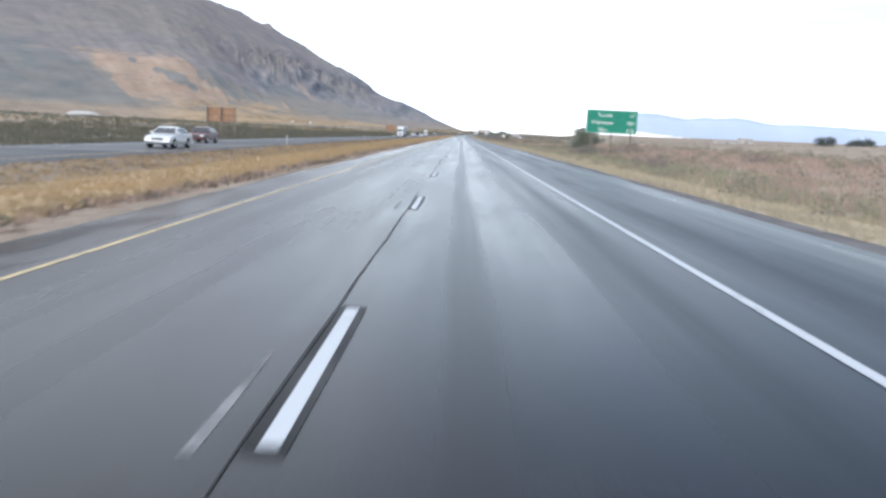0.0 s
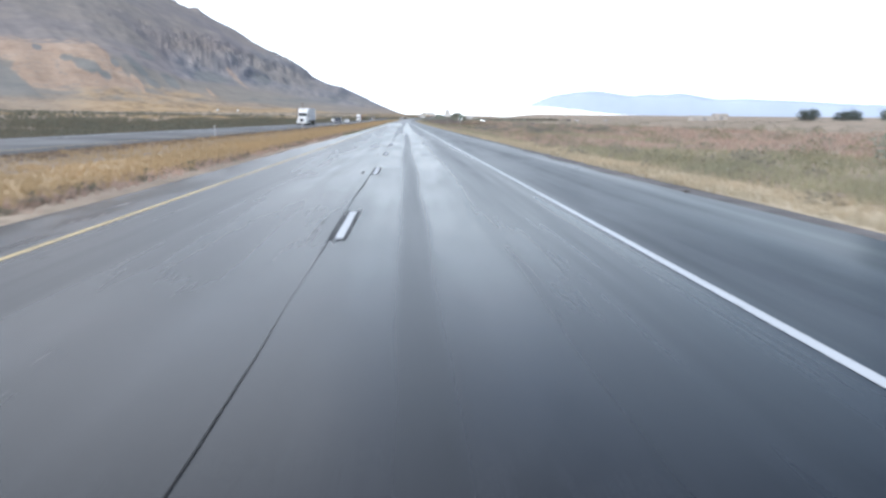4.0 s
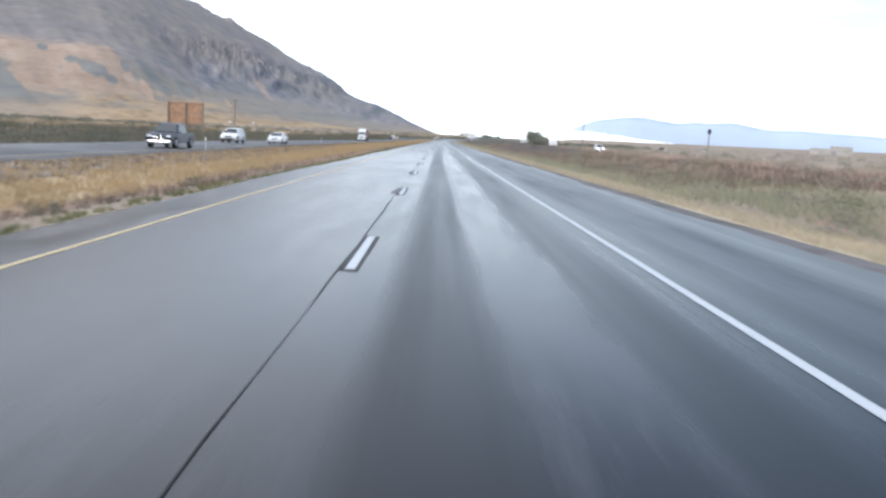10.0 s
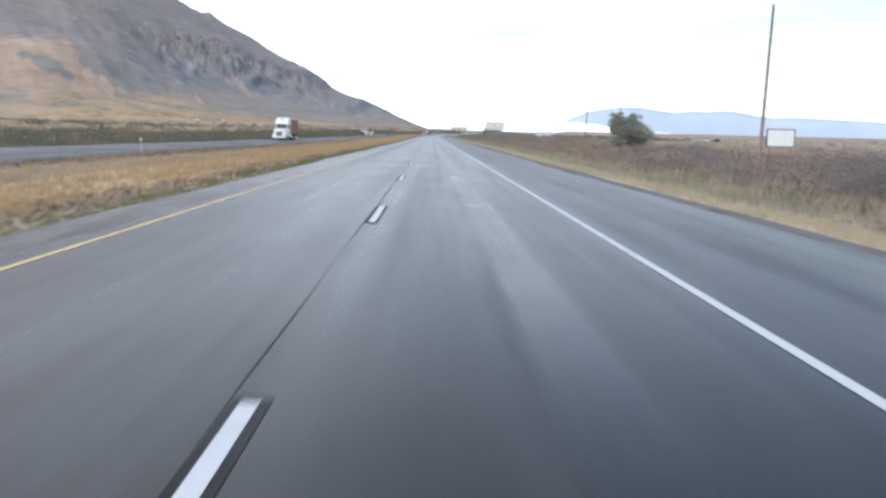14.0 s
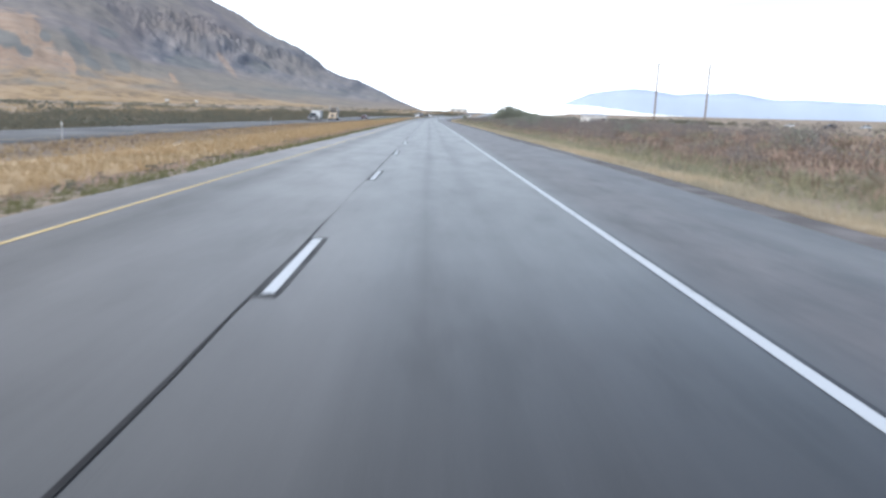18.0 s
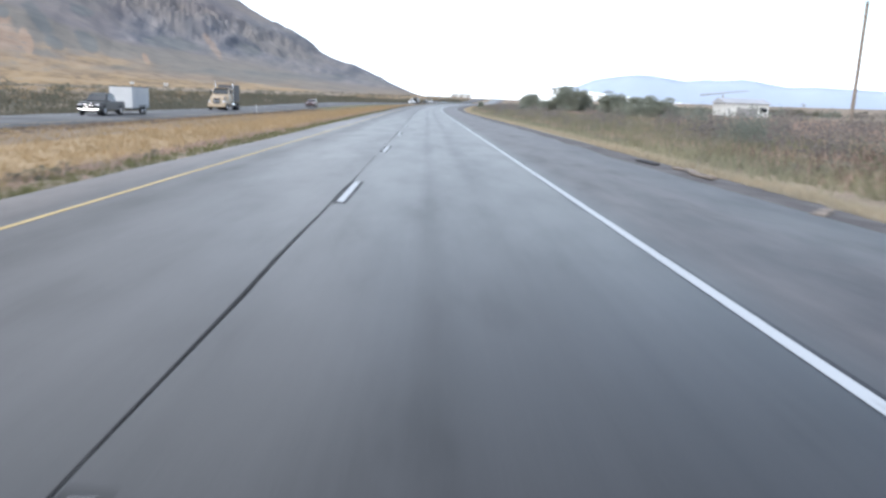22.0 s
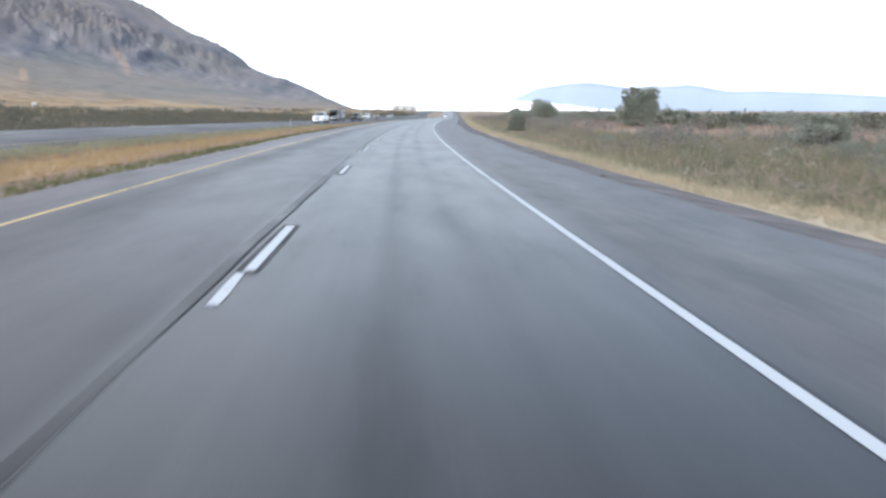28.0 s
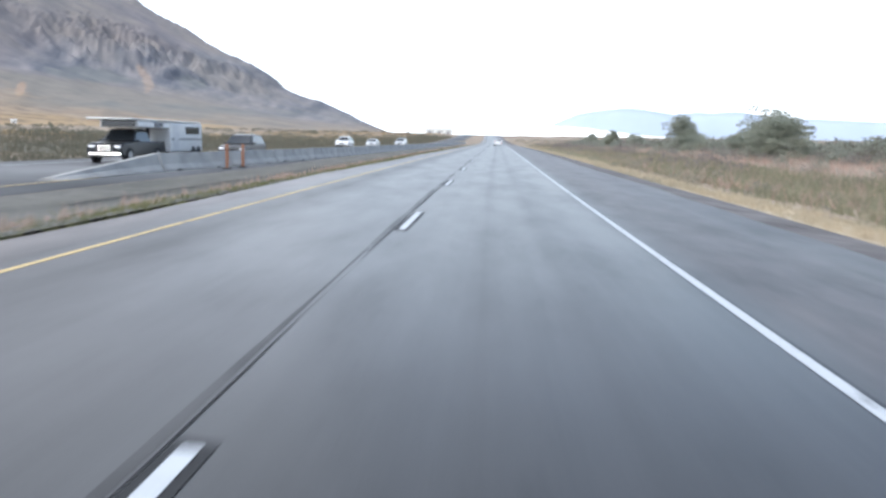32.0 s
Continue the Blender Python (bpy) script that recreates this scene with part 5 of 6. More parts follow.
tree(1052, 41.0, 2.6, 4.6, 31, "small dark tree in the weeds", 0.05, 1.0)
tree(1135, 29.6, 4.6, 7.6, 32, "dense green tree beside the shoulder", 0.06, 1.5)
tree(1192, 33.2, 5.8, 6.4, 33, "taller thin-topped green tree", 0.08, 1.0)
tree(1158, 33.0, 2.6, 6.5, 34, "low spreading green tree", 0.03, 1.2)
tree(1180, 31.5, 2.6, 6.5, 35, "low spreading green tree", 0.03, 1.2)
tree(1262, 31.0, 4.2, 4.6, 36, "rounded dark tree by the far roadside", 0.05, 1.1)
tree(1278, 33.0, 3.6, 5.2, 37, "rounded dark tree by the far roadside", 0.05, 1.1)
tree(1330, 34.0, 3.8, 6.0, 38, "rounded dark tree by the far roadside", 0.05, 1.0)
tree(1212, 40.0, 2.8, 7.0, 45, "low spreading green tree", 0.03, 1.0)
tree(1240, 33.0, 3.0, 5.0, 46, "rounded green tree by the roadside", 0.05, 1.0)
for i in range(9):
    tree(1040 + 25 * math.sin(i * 2.1), 432 + i * 17, 11.0 + 2.0 * math.sin(i * 1.7), 21, 50 + i, "dark green tree in a distant windbreak row", 0.03, 0.9, leaf=DARK_LEAF)

# ---- signs ----


def letters(name, text, size, at, mat, parent, align="LEFT"):
    cu = bpy.data.curves.new(name, "FONT")
    cu.body, cu.size, cu.extrude, cu.align_x, cu.offset = text, size, 0.004, align, 0.006
    tmp = new(name + "_curve", cu)
    me = bpy.data.meshes.new_from_object(tmp.evaluated_get(bpy.context.evaluated_depsgraph_get()))
    bpy.data.objects.remove(tmp)
    me.materials.clear()
    me.materials.append(mat)
    ob = new(name, me)
    ob.parent = parent
    ob.matrix_local = pose(*at, 90, 0, 0)
    return ob


def guide_sign():
    ob = thing("guide_sign", "large green motorway distance sign with white lettering on timber posts", "road sign", on_road(120.4, 18.5, -0.35, 2.5))
    wide, lo, hi = 6.05, 2.65, 5.4
    part("panel", box(bmesh.new(), (wide, 0.05, hi - lo), (0, 0, (lo + hi) / 2), 0.012), SIGN_GREEN, ob, "green sheet panel")
    for nm, sx, sz, px, pz in (("border", wide - 0.1, 0.05, 0, lo + 0.07), ("border", wide - 0.1, 0.05, 0, hi - 0.07),
                               ("border", 0.05, hi - lo - 0.2, -wide / 2 + 0.07, (lo + hi) / 2), ("border", 0.05, hi - lo - 0.2, wide / 2 - 0.07, (lo + hi) / 2)):
        part(nm, box(bmesh.new(), (sx, 0.008, sz), (px, -0.029, pz)), SIGN_WHITE, ob, "white border strip")
    for i, (a, b, xa) in enumerate((("Tooele", "17", -1.75), ("Wendover", "103", -2.45), ("Elko", "212", -1.55))):
        z = hi - 0.83 - i * 0.85
        letters("lettering", a, 0.62, (xa, -0.032, z), SIGN_WHITE, ob)
        letters("numerals", b, 0.62, (2.65, -0.032, z), SIGN_WHITE, ob, "RIGHT")
    for x in (-2.3, 0.05, 2.3):
        part("post", box(bmesh.new(), (0.14, 0.19, hi - 0.1), (x, 0.13, (hi - 0.1) / 2), 0.01), WOOD_POST, ob)
    for z in (lo + 0.4, (lo + hi) / 2, hi - 0.4):
        part("rail", box(bmesh.new(), (wide - 0.2, 0.03, 0.07), (0, 0.035, z)), STEEL, ob)


guide_sign()


def keep_right_sign():
    ob = thing("traffic_sign", "white rectangular sign with bleached lettering on a pale post", "road sign", on_road(322.8, 9.9, -0.28, -3))
    lo, hi = 2.55, 4.05
    part("panel", box(bmesh.new(), (1.15, 0.02, hi - lo), (0, 0, (lo + hi) / 2), 0.004), SIGN_WHITE, ob)
    for sx, sz, px, pz in ((1.09, 0.025, 0, lo + 0.04), (1.09, 0.025, 0, hi - 0.04), (0.025, 1.42, -0.535, (lo + hi) / 2), (0.025, 1.42, 0.535, (lo + hi) / 2)):
        part("border", box(bmesh.new(), (sx, 0.006, sz), (px, -0.012, pz)), SIGN_BLACK, ob)
    for i, w in enumerate(("SLOWER", "TRAFFIC", "KEEP", "RIGHT")):
        letters("lettering", w, 0.24, (0, -0.013, hi - 0.36 - i * 0.33), SIGN_BLACK, ob, "CENTER")
    part("post", box(bmesh.new(), (0.13, 0.1, hi - 0.1), (0, 0.07, (hi - 0.1) / 2), 0.012), PALE_TIMBER, ob, "pale grey timber post")
    for z in (lo + 0.3, hi - 0.3):
        part("bracket", box(bmesh.new(), (0.16, 0.06, 0.05), (0, 0.03, z)), STEEL, ob)


keep_right_sign()


def narrow_panel_sign():
    ob = thing("mile_marker", "tall narrow green marker panel on a thin post", "road sign", on_road(299.7, 11.0, -0.3, 0))
    part("panel", box(bmesh.new(), (0.32, 0.015, 0.9), (0, 0, 2.3), 0.004), DULL_GREEN, ob)
    for w, z in ((0.18, 2.6), (0.14, 2.4), (0.14, 2.2), (0.14, 2.0)):
        part("print_bar", box(bmesh.new(), (w, 0.006, 0.1), (0, -0.01, z)), SIGN_GREY, ob, "faded bar of print")
    part("post", box(bmesh.new(), (0.06, 0.05, 2.7), (0, 0.035, 1.35)), STEEL, ob)


narrow_panel_sign()


def notice_board():
    ob = thing("notice_sign", "wide white roadside sign with three faded lines of print", "road sign", on_road(600.2, 10.4, -0.3, 0))
    lo, hi, wd = 2.55, 3.78, 2.9
    part("panel", box(bmesh.new(), (wd, 0.03, hi - lo), (0, 0, (lo + hi) / 2), 0.006), SIGN_WHITE, ob)
    for z in (lo + 0.02, hi - 0.02):
        part("border", box(bmesh.new(), (wd, 0.012, 0.03), (0, -0.016, z)), SIGN_GREY, ob)
    for r_, words in enumerate((((-0.95, 0.75), (0.1, 0.8), (0.95, 0.6)), ((-1.1, 0.5), (-0.1, 1.0), (1.0, 0.7)), ((-0.55, 1.5), (0.85, 0.95)))):
        for x, w in words:
            part("print_bar", box(bmesh.new(), (w, 0.006, 0.17), (x, -0.019, hi - 0.26 - r_ * 0.36)), FAINT_PRINT, ob, "grey bar of faded print")
    for x in (-1.05, 1.05):
        part("post", box(bmesh.new(), (0.07, 0.07, hi), (x, 0.06, hi / 2), 0.01), WOOD_POST, ob)


notice_board()


def back_of_sign(s, lat, wide, lo, hi, label, turn=0):
    ob = thing("sign_back", label, "road sign", on_road(s, lat, float(ground_height(s, lat)), turn))
    half = wide / 2
    for i in range(2):
        part("board", box(bmesh.new(), (half - 0.03, 0.03, hi - lo), (-half / 2 + i * half, 0, (lo + hi) / 2), 0.005), PLYWOOD, ob)
    for z in (lo + 0.25, (lo + hi) / 2, hi - 0.2):
        part("batten", box(bmesh.new(), (wide, 0.06, 0.08), (0, -0.05, z)), WOOD_POST, ob)
    for x in (-half + 0.12, 0.0, half - 0.12):
        part("post", box(bmesh.new(), (0.17, 0.17, hi + 0.15), (x, -0.17, (hi + 0.15) / 2 - 0.05), 0.01), WOOD_POST, ob)


back_of_sign(153.5, -37.5, 4.7, 2.1, 4.4, "orange-brown plywood back of a large road sign on posts")
back_of_sign(473.0, -38.0, 5.5, 2.2, 5.5, "orange-brown plywood back of a large road sign on posts")


def pole_with_board():
    ob = thing("utility_pole", "tall thin weathered timber pole with one side arm", "pole", on_road(539.2, 26.05, -0.25))
    part("shaft", rod(bmesh.new(), (0, 0, 0), (0.12, 0, 12.0), 0.15, 0.11), WOOD_POST, ob)
    part("side_arm", rod(bmesh.new(), (0.1, 0, 4.45), (3.0, 0, 4.4), 0.035), TRIM, ob)
    b = thing("white_board", "blank cream-white board on two short legs", "board", on_road(538.6, 27.3, -0.25))
    part("panel", box(bmesh.new(), (2.05, 0.06, 1.25), (0, 0, 2.15), 0.01), SIGN_WHITE, b)
    for z in (1.5, 2.8):
        part("frame_rail", box(bmesh.new(), (2.15, 0.09, 0.07), (0, 0, z)), TRIM, b)
    for x in (-1.05, 1.05):
        part("frame_stile", box(bmesh.new(), (0.07, 0.09, 1.37), (x, 0, 2.15)), TRIM, b)
    for x in (-0.8, 0.8):
        part("leg", box(bmesh.new(), (0.1, 0.1, 1.5), (x, 0.02, 0.75)), WOOD_POST, b)


pole_with_board()


def utility_pole(m, h, label, arm=True):
    ob = thing("utility_pole", label, "pole", m)
    part("shaft", rod(bmesh.new(), (0, 0, 0), (0.02 * h, 0, h), 0.016 * h, 0.25), WOOD_POST, ob)
    if arm:
        part("crossarm", box(bmesh.new(), (1.8, 0.1, 0.12), (0, 0.12, h - 0.5)), WOOD_POST, ob)
        for x in (-0.8, 0, 0.8):
            part("insulator", rod(bmesh.new(), (x, 0.12, h - 0.44), (x, 0.12, h - 0.26), 0.05, 0.03, 8), SIGN_GREY, ob)


utility_pole(on_land(98.2, 870.8), 20.5, "tall dark timber utility pole in the plain", False)
utility_pole(on_land(83.7, 878.5), 21.0, "tall dark timber utility pole in the plain", False)
utility_pole(on_road(536.5, -46.8, 0.2), 8.3, "brown timber utility pole beyond the other carriageway", True)
ob = thing("marker_post", "thin post with a small dark box on top", "post", on_land(33.1, 437))
part("shaft", box(bmesh.new(), (0.1, 0.1, 3.5), (0, 0, 1.75), 0.01), WOOD_POST, ob)
part("head", box(bmesh.new(), (0.34, 0.2, 0.5), (0, 0, 3.7), 0.03), TRIM, ob)

# small delineators along the other carriageway and the verge
for i, s_ in enumerate(range(40, 1060, 61)):
    o_ = float(opp(s_)) + 5.9
    d = thing("delineator", "thin reflector post at the carriageway edge", "delineator", on_road(s_, o_, float(ground_height(s_, o_))), "delineators along the median")
    part("stake", box(bmesh.new(), (0.06, 0.02, 1.05), (0, 0, 0.52)), STEEL, d)
    part("reflector", box(bmesh.new(), (0.09, 0.012, 0.16), (0, -0.017, 0.98), 0.003), SIGN_WHITE, d)

# ---- median barrier ----
PROFILE = [(-0.28, 0.0), (-0.28, 0.07), (-0.17, 0.24), (-0.08, 0.6), (0.08, 0.6), (0.17, 0.24), (0.28, 0.07), (0.28, 0.0)]


def barrier_piece(s, drop=1.0):
    lat = float(np.interp(s, [1070, 1085, 1105, 1180, 1330], [-9.9, -9.2, -8.7, -8.4, -8.6]))
    lat2 = float(np.interp(s + 6, [1070, 1085, 1105, 1180, 1330], [-9.9, -9.2, -8.7, -8.4, -8.6]))
    ob = thing("barrier_segment", "grey concrete median barrier segment" + (" with a sloping nose" if drop < 1 else ""), "barrier", on_road(s, lat, -0.03, 0), "median barrier segments")
    bm = bmesh.new()
    ends = []
    for k, (y, f, dx) in enumerate(((0.03, drop, 0), (5.95, 1.0, lat2 - lat))):
        ends.append([bm.verts.new((x + dx, y, z * f)) for x, z in PROFILE])
    n = len(PROFILE)
    fs = [bm.faces.new(ends[0]), bm.faces.new(ends[1][::-1])]
    fs += [bm.faces.new((ends[0][i], ends[0][(i + 1) % n], ends[1][(i + 1) % n], ends[1][i])) for i in range(n)]
    bmesh.ops.recalc_face_normals(bm, faces=fs)
    part("body", bm, CONCRETE, ob)
    if drop == 1.0:
        for y in (1.2, 4.7):
            part("drain_slot", box(bmesh.new(), (0.572, 0.5, 0.06), (dx * y / 6, y, 0.035)), TRIM, ob)


barrier_piece(1071, 0.12)
for i in range(1, 42):
    barrier_piece(1071 + 6 * i)
for s_, lt in ((1081.7, -8.8), (1083.5, -8.75)):
    d = thing("barrier_marker", "rust-orange marker post beside the barrier", "marker", on_road(s_, lt, -0.08), "barrier marker posts")
    part("stake", box(bmesh.new(), (0.13, 0.05, 0.95), (0, 0, 0.47), 0.01), ORANGE, d)
    part("foot", box(bmesh.new(), (0.3, 0.3, 0.06), (0, 0, 0.03), 0.01), TRIM, d)

# ---- vehicles ----


def wheel(parent, x, y, r, w=0.22):
    side = 1 if x > 0 else -1
    t = part("wheel", rod(bmesh.new(), (x - w / 2, y, r), (x + w / 2, y, r), r, seg=20), RUBBER, parent, "black rubber tyre")
    part("rim", rod(bmesh.new(), (x + side * (w / 2 - 0.02), y, r), (x + side * (w / 2 + 0.015), y, r), r * 0.64, r * 0.55, 16), RIM, t, "grey metal rim")


SHAPES = {
    "sedan": dict(w=0.9, body=[(-2.32, 0.3), (-2.36, 0.62), (-2.28, 0.92), (-1.5, 1.0), (0.9, 0.96), (1.9, 0.84), (2.26, 0.68), (2.34, 0.45), (2.28, 0.27)],
                  cab=[(-1.85, 0.97), (-1.05, 1.4), (-0.2, 1.47), (0.35, 1.42), (1.15, 0.94)], wheels=(-1.35, 1.42), r=0.33),
    "suv": dict(w=0.94, body=[(-2.3, 0.36), (-2.36, 0.8), (-2.3, 1.08), (0.9, 1.08), (2.0, 0.98), (2.3, 0.82), (2.36, 0.5), (2.28, 0.33)],
                cab=[(-2.26, 1.06), (-2.02, 1.66), (-0.8, 1.76), (0.2, 1.7), (1.05, 1.06)], wheels=(-1.4, 1.45), r=0.37),
    "pickup": dict(w=0.99, body=[(-2.85, 0.45), (-2.88, 1.1), (-0.9, 1.12), (1.2, 1.14), (2.5, 1.08), (2.76, 0.9), (2.8, 0.5), (2.7, 0.38)],
                   cab=[(-0.95, 1.1), (-0.85, 1.8), (-0.2, 1.88), (0.5, 1.84), (1.35, 1.12)], wheels=(-1.75, 1.85), r=0.41),
}


def car(kind, m, paint, label, category="car", lit=False):
    q = SHAPES[kind]
    ob = thing(kind, label, category, m)
    w = q["w"]
    part("body", prism(bmesh.new(), q["body"], w, 0.1, 0.75, 0.05), paint, ob)
    z0 = q["cab"][0][1]
    part("cabin", prism(bmesh.new(), q["cab"], w - 0.04, 0.34, z0, 0.04), paint, ob)
    cab = q["cab"]
    cy = sum(p[0] for p in cab) / len(cab)
    win = [(cy + (y - cy) * 0.86, z0 + 0.05 + (z - z0) * 0.8) for y, z in cab]
    part("side_windows", prism(bmesh.new(), win, w - 0.02, 0.34, z0, 0.0), DARK_GLASS, ob, "dark tinted side glass")
    for nm, a, b in (("windshield", cab[-2], cab[-1]), ("rear_window", cab[1], cab[0])):
        sg = 1 if nm == "windshield" else -1
        bm = bmesh.new()
        vs = []
        for f, push in ((0.1, 0.014), (0.86, 0.014)):
            y, z = a[0] + (b[0] - a[0]) * f, a[1] + (b[1] - a[1]) * f
            half = w - 0.12 - (z - z0) * 0.36
            vs.append([(x, y + sg * push, z + 0.012) for x in (-half, half)])
        c4 = [bm.verts.new(v) for v in (*vs[0], *vs[1][::-1])]
        fc = bm.faces.new(c4)
        bmesh.ops.recalc_face_normals(bm, faces=[fc])
        ext = bmesh.ops.extrude_face_region(bm, geom=[fc])
        bmesh.ops.translate(bm, verts=[v for v in ext["geom"] if isinstance(v, bmesh.types.BMVert)], vec=(0, -sg * 0.03, -0.02))
        part(nm, bm, DARK_GLASS, ob, "dark glass")
    yf, yr = max(p[0] for p in q["body"]), min(p[0] for p in q["body"])
    hz = q["body"][-3][1] - 0.06 if kind != "sedan" else 0.64
    part("grille", box(bmesh.new(), (w * 0.85, 0.06, 0.2 if kind != "pickup" else 0.36), (0, yf - 0.03, hz - 0.04), 0.02), TRIM, ob)
    part("front_bumper", box(bmesh.new(), (w * 1.86, 0.14, 0.2), (0, yf - 0.05, 0.45), 0.05), paint if kind == "sedan" else CHROME if kind == "pickup" else TRIM, ob)
    part("rear_bumper", box(bmesh.new(), (w * 1.86, 0.14, 0.2), (0, yr + 0.05, 0.48), 0.05), paint if kind != "pickup" else CHROME, ob)
    part("number_plate", box(bmesh.new(), (0.31, 0.012, 0.15), (0, yr - 0.024, 0.72), 0.003), SIGN_WHITE, ob, "pale blank plate")
    for x in (-1, 1):
        part("headlight", box(bmesh.new(), (0.36, 0.14, 0.15), (x * w * 0.72, yf - 0.1, hz + 0.03), 0.04), LIT_LAMP if lit else LAMP_GLASS, ob, "glowing headlight" if lit else "clear headlight lens")
        part("tail_light", box(bmesh.new(), (0.2, 0.1, 0.22), (x * w * 0.84, yr + 0.06, 0.86), 0.03), RED_LENS, ob, "red tail light lens")
        part("mirror", box(bmesh.new(), (0.2, 0.1, 0.13), (x * (w + 0.06), cab[-1][0] - 0.32, z0 + 0.1), 0.03), paint, ob)
        part("door_handle", box(bmesh.new(), (0.025, 0.16, 0.03), (x * (w - 0.005), cy + 0.1, z0 - 0.12), 0.005), TRIM, ob)
        for y in q["wheels"]:
            part("wheel_arch", rod(bmesh.new(), (x * (w - 0.06), y, q["r"]), (x * (w + 0.004), y, q["r"]), q["r"] + 0.06, seg=20), TRIM, ob)
            wheel(ob, x * (w - 0.09), y, q["r"])
    if kind == "pickup":
        for k in range(3):
            part("grille_bar", box(bmesh.new(), (w * 0.83, 0.03, 0.035), (0, yf + 0.012, hz - 0.16 + 0.12 * k), 0.008), CHROME, ob, "chrome grille bar")
        part("bed_floor", box(bmesh.new(), (w * 1.6, 1.75, 0.04), (0, -1.9, 1.125)), TRIM, ob)
        for x in (-1, 1):
            part("bed_rail", box(bmesh.new(), (0.08, 1.9, 0.08), (x * (w - 0.09), -1.88, 1.14), 0.02), paint, ob)
    return ob


PEARL = car_paint("white_car_paint", (0.78, 0.78, 0.77), 0.0)
SILVER = car_paint("silver_car_paint", (0.55, 0.57, 0.58), 0.4)
MAROON = car_paint("dark_red_car_paint", (0.09, 0.03, 0.03), 0.0, 0.25)
BLACK = car_paint("black_car_paint", (0.014, 0.015, 0.018), 0.0, 0.15)
NAVY = car_paint("dark_blue_car_paint", (0.02, 0.027, 0.045), 0.0, 0.2)
BEIGE = car_paint("beige_truck_paint", (0.55, 0.42, 0.28), 0.0)
CARGO_WHITE = plain("white_trailer_panel", (0.7, 0.7, 0.7), 0.5, vary=0.1, scale=0.6)
CARGO_RED = plain("faded_red_container", (0.4, 0.14, 0.1), 0.6, vary=0.25, scale=0.6)
CARGO_DARK = plain("dark_tank_panel", (0.1, 0.1, 0.11), 0.5, vary=0.2, scale=0.6)


def semi(m, paint, cargo, label, length=13.5, height=4.0, sleeper=True, wide=1.28):
    """A long-nosed tractor with its trailer; the front bumper is at y = 0, and the trailer follows towards -y."""
    ob = thing("semi_truck", label, "truck", m)
    part("hood", prism(bmesh.new(), [(-2.0, 0.75), (-2.0, 1.95), (-0.35, 1.72), (-0.12, 1.5), (-0.08, 0.75)], 0.92, 0.06, 1.0, 0.08), paint, ob)
    part("cab", prism(bmesh.new(), [(-4.0, 0.8), (-4.0, 2.95), (-2.6, 2.95), (-2.02, 1.95), (-1.95, 0.8)], 1.12, 0.03, 1.5, 0.07), paint, ob)
    if sleeper:
        part("roof_fairing", prism(bmesh.new(), [(-4.6, 2.9), (-4.6, 3.95), (-3.9, 3.95), (-2.75, 3.3), (-2.55, 2.9)], 1.15, 0.1, 3.0, 0.08), paint, ob)
        part("sleeper", box(bmesh.new(), (2.3, 1.2, 2.2), (0, -4.4, 1.95), 0.08), paint, ob)
        part("roof_vent", box(bmesh.new(), (0.7, 0.1, 0.16), (0, -3.25, 3.62), 0.02, Matrix.Rotation(radians(-30), 4, "X")), TRIM, ob)
    bm = bmesh.new()
    fc = bm.faces.new([bm.verts.new(v) for v in ((-0.98, -2.06, 2.08), (0.98, -2.06, 2.08), (0.95, -2.5, 2.82), (-0.95, -2.5, 2.82))])
    ext = bmesh.ops.extrude_face_region(bm, geom=[fc])
    bmesh.ops.translate(bm, verts=[v for v in ext["geom"] if isinstance(v, bmesh.types.BMVert)], vec=(0, 0.035, 0.02))
    bmesh.ops.recalc_face_normals(bm, faces=list(bm.faces))
    part("windshield", bm, DARK_GLASS, ob, "dark windshield glass")
    part("sun_visor", box(bmesh.new(), (2.0, 0.3, 0.05), (0, -2.45, 2.92), 0.01), paint, ob)
    part("grille", box(bmesh.new(), (0.95, 0.06, 0.75), (0, -0.09, 1.18), 0.03), TRIM, ob, "dark slatted grille")
    for k in range(5):
        part("grille_bar", box(bmesh.new(), (0.9, 0.03, 0.03), (0, -0.045, 0.9 + 0.14 * k)), CHROME, ob)
    part("front_bumper", box(bmesh.new(), (2.35, 0.25, 0.42), (0, -0.08, 0.6), 0.06), paint, ob)
    for x in (-1, 1):
        part("headlight", box(bmesh.new(), (0.38, 0.2, 0.26), (x * 0.9, -0.2, 1.12), 0.06), LAMP_GLASS, ob)
        part("fender", prism(bmesh.new(), [(-1.75, 0.8), (-1.6, 1.15), (-1.1, 1.28), (-0.5, 1.2), (-0.15, 0.95), (-0.15, 0.75)], 0.16, bevel=0.04), paint, ob).location = (x * 1.02, 0, 0)
        part("side_window", box(bmesh.new(), (0.03, 0.85, 0.6), (x * 1.1, -3.1, 2.4), 0.01), DARK_GLASS, ob)
        mir = part("mirror", box(bmesh.new(), (0.16, 0.14, 0.6), (x * 1.36, -2.35, 2.35), 0.03), TRIM, ob)
        part("mirror_arm", rod(bmesh.new(), (x * 1.08, -2.45, 2.55), (x * 1.36, -2.38, 2.5), 0.025, seg=6), CHROME, mir)
        part("exhaust_stack", rod(bmesh.new(), (x * 1.2, -4.15, 1.0), (x * 1.2, -4.15, 3.75), 0.075), CHROME, ob)
        part("fuel_tank", rod(bmesh.new(), (x * 1.0, -4.9, 0.72), (x * 1.0, -3.3, 0.72), 0.3, seg=16), CHROME, ob)
        for y in (-0.95, -5.9, -7.1):
            wheel(ob, x * 1.02, y, 0.5, 0.3 if y > -2 else 0.5)
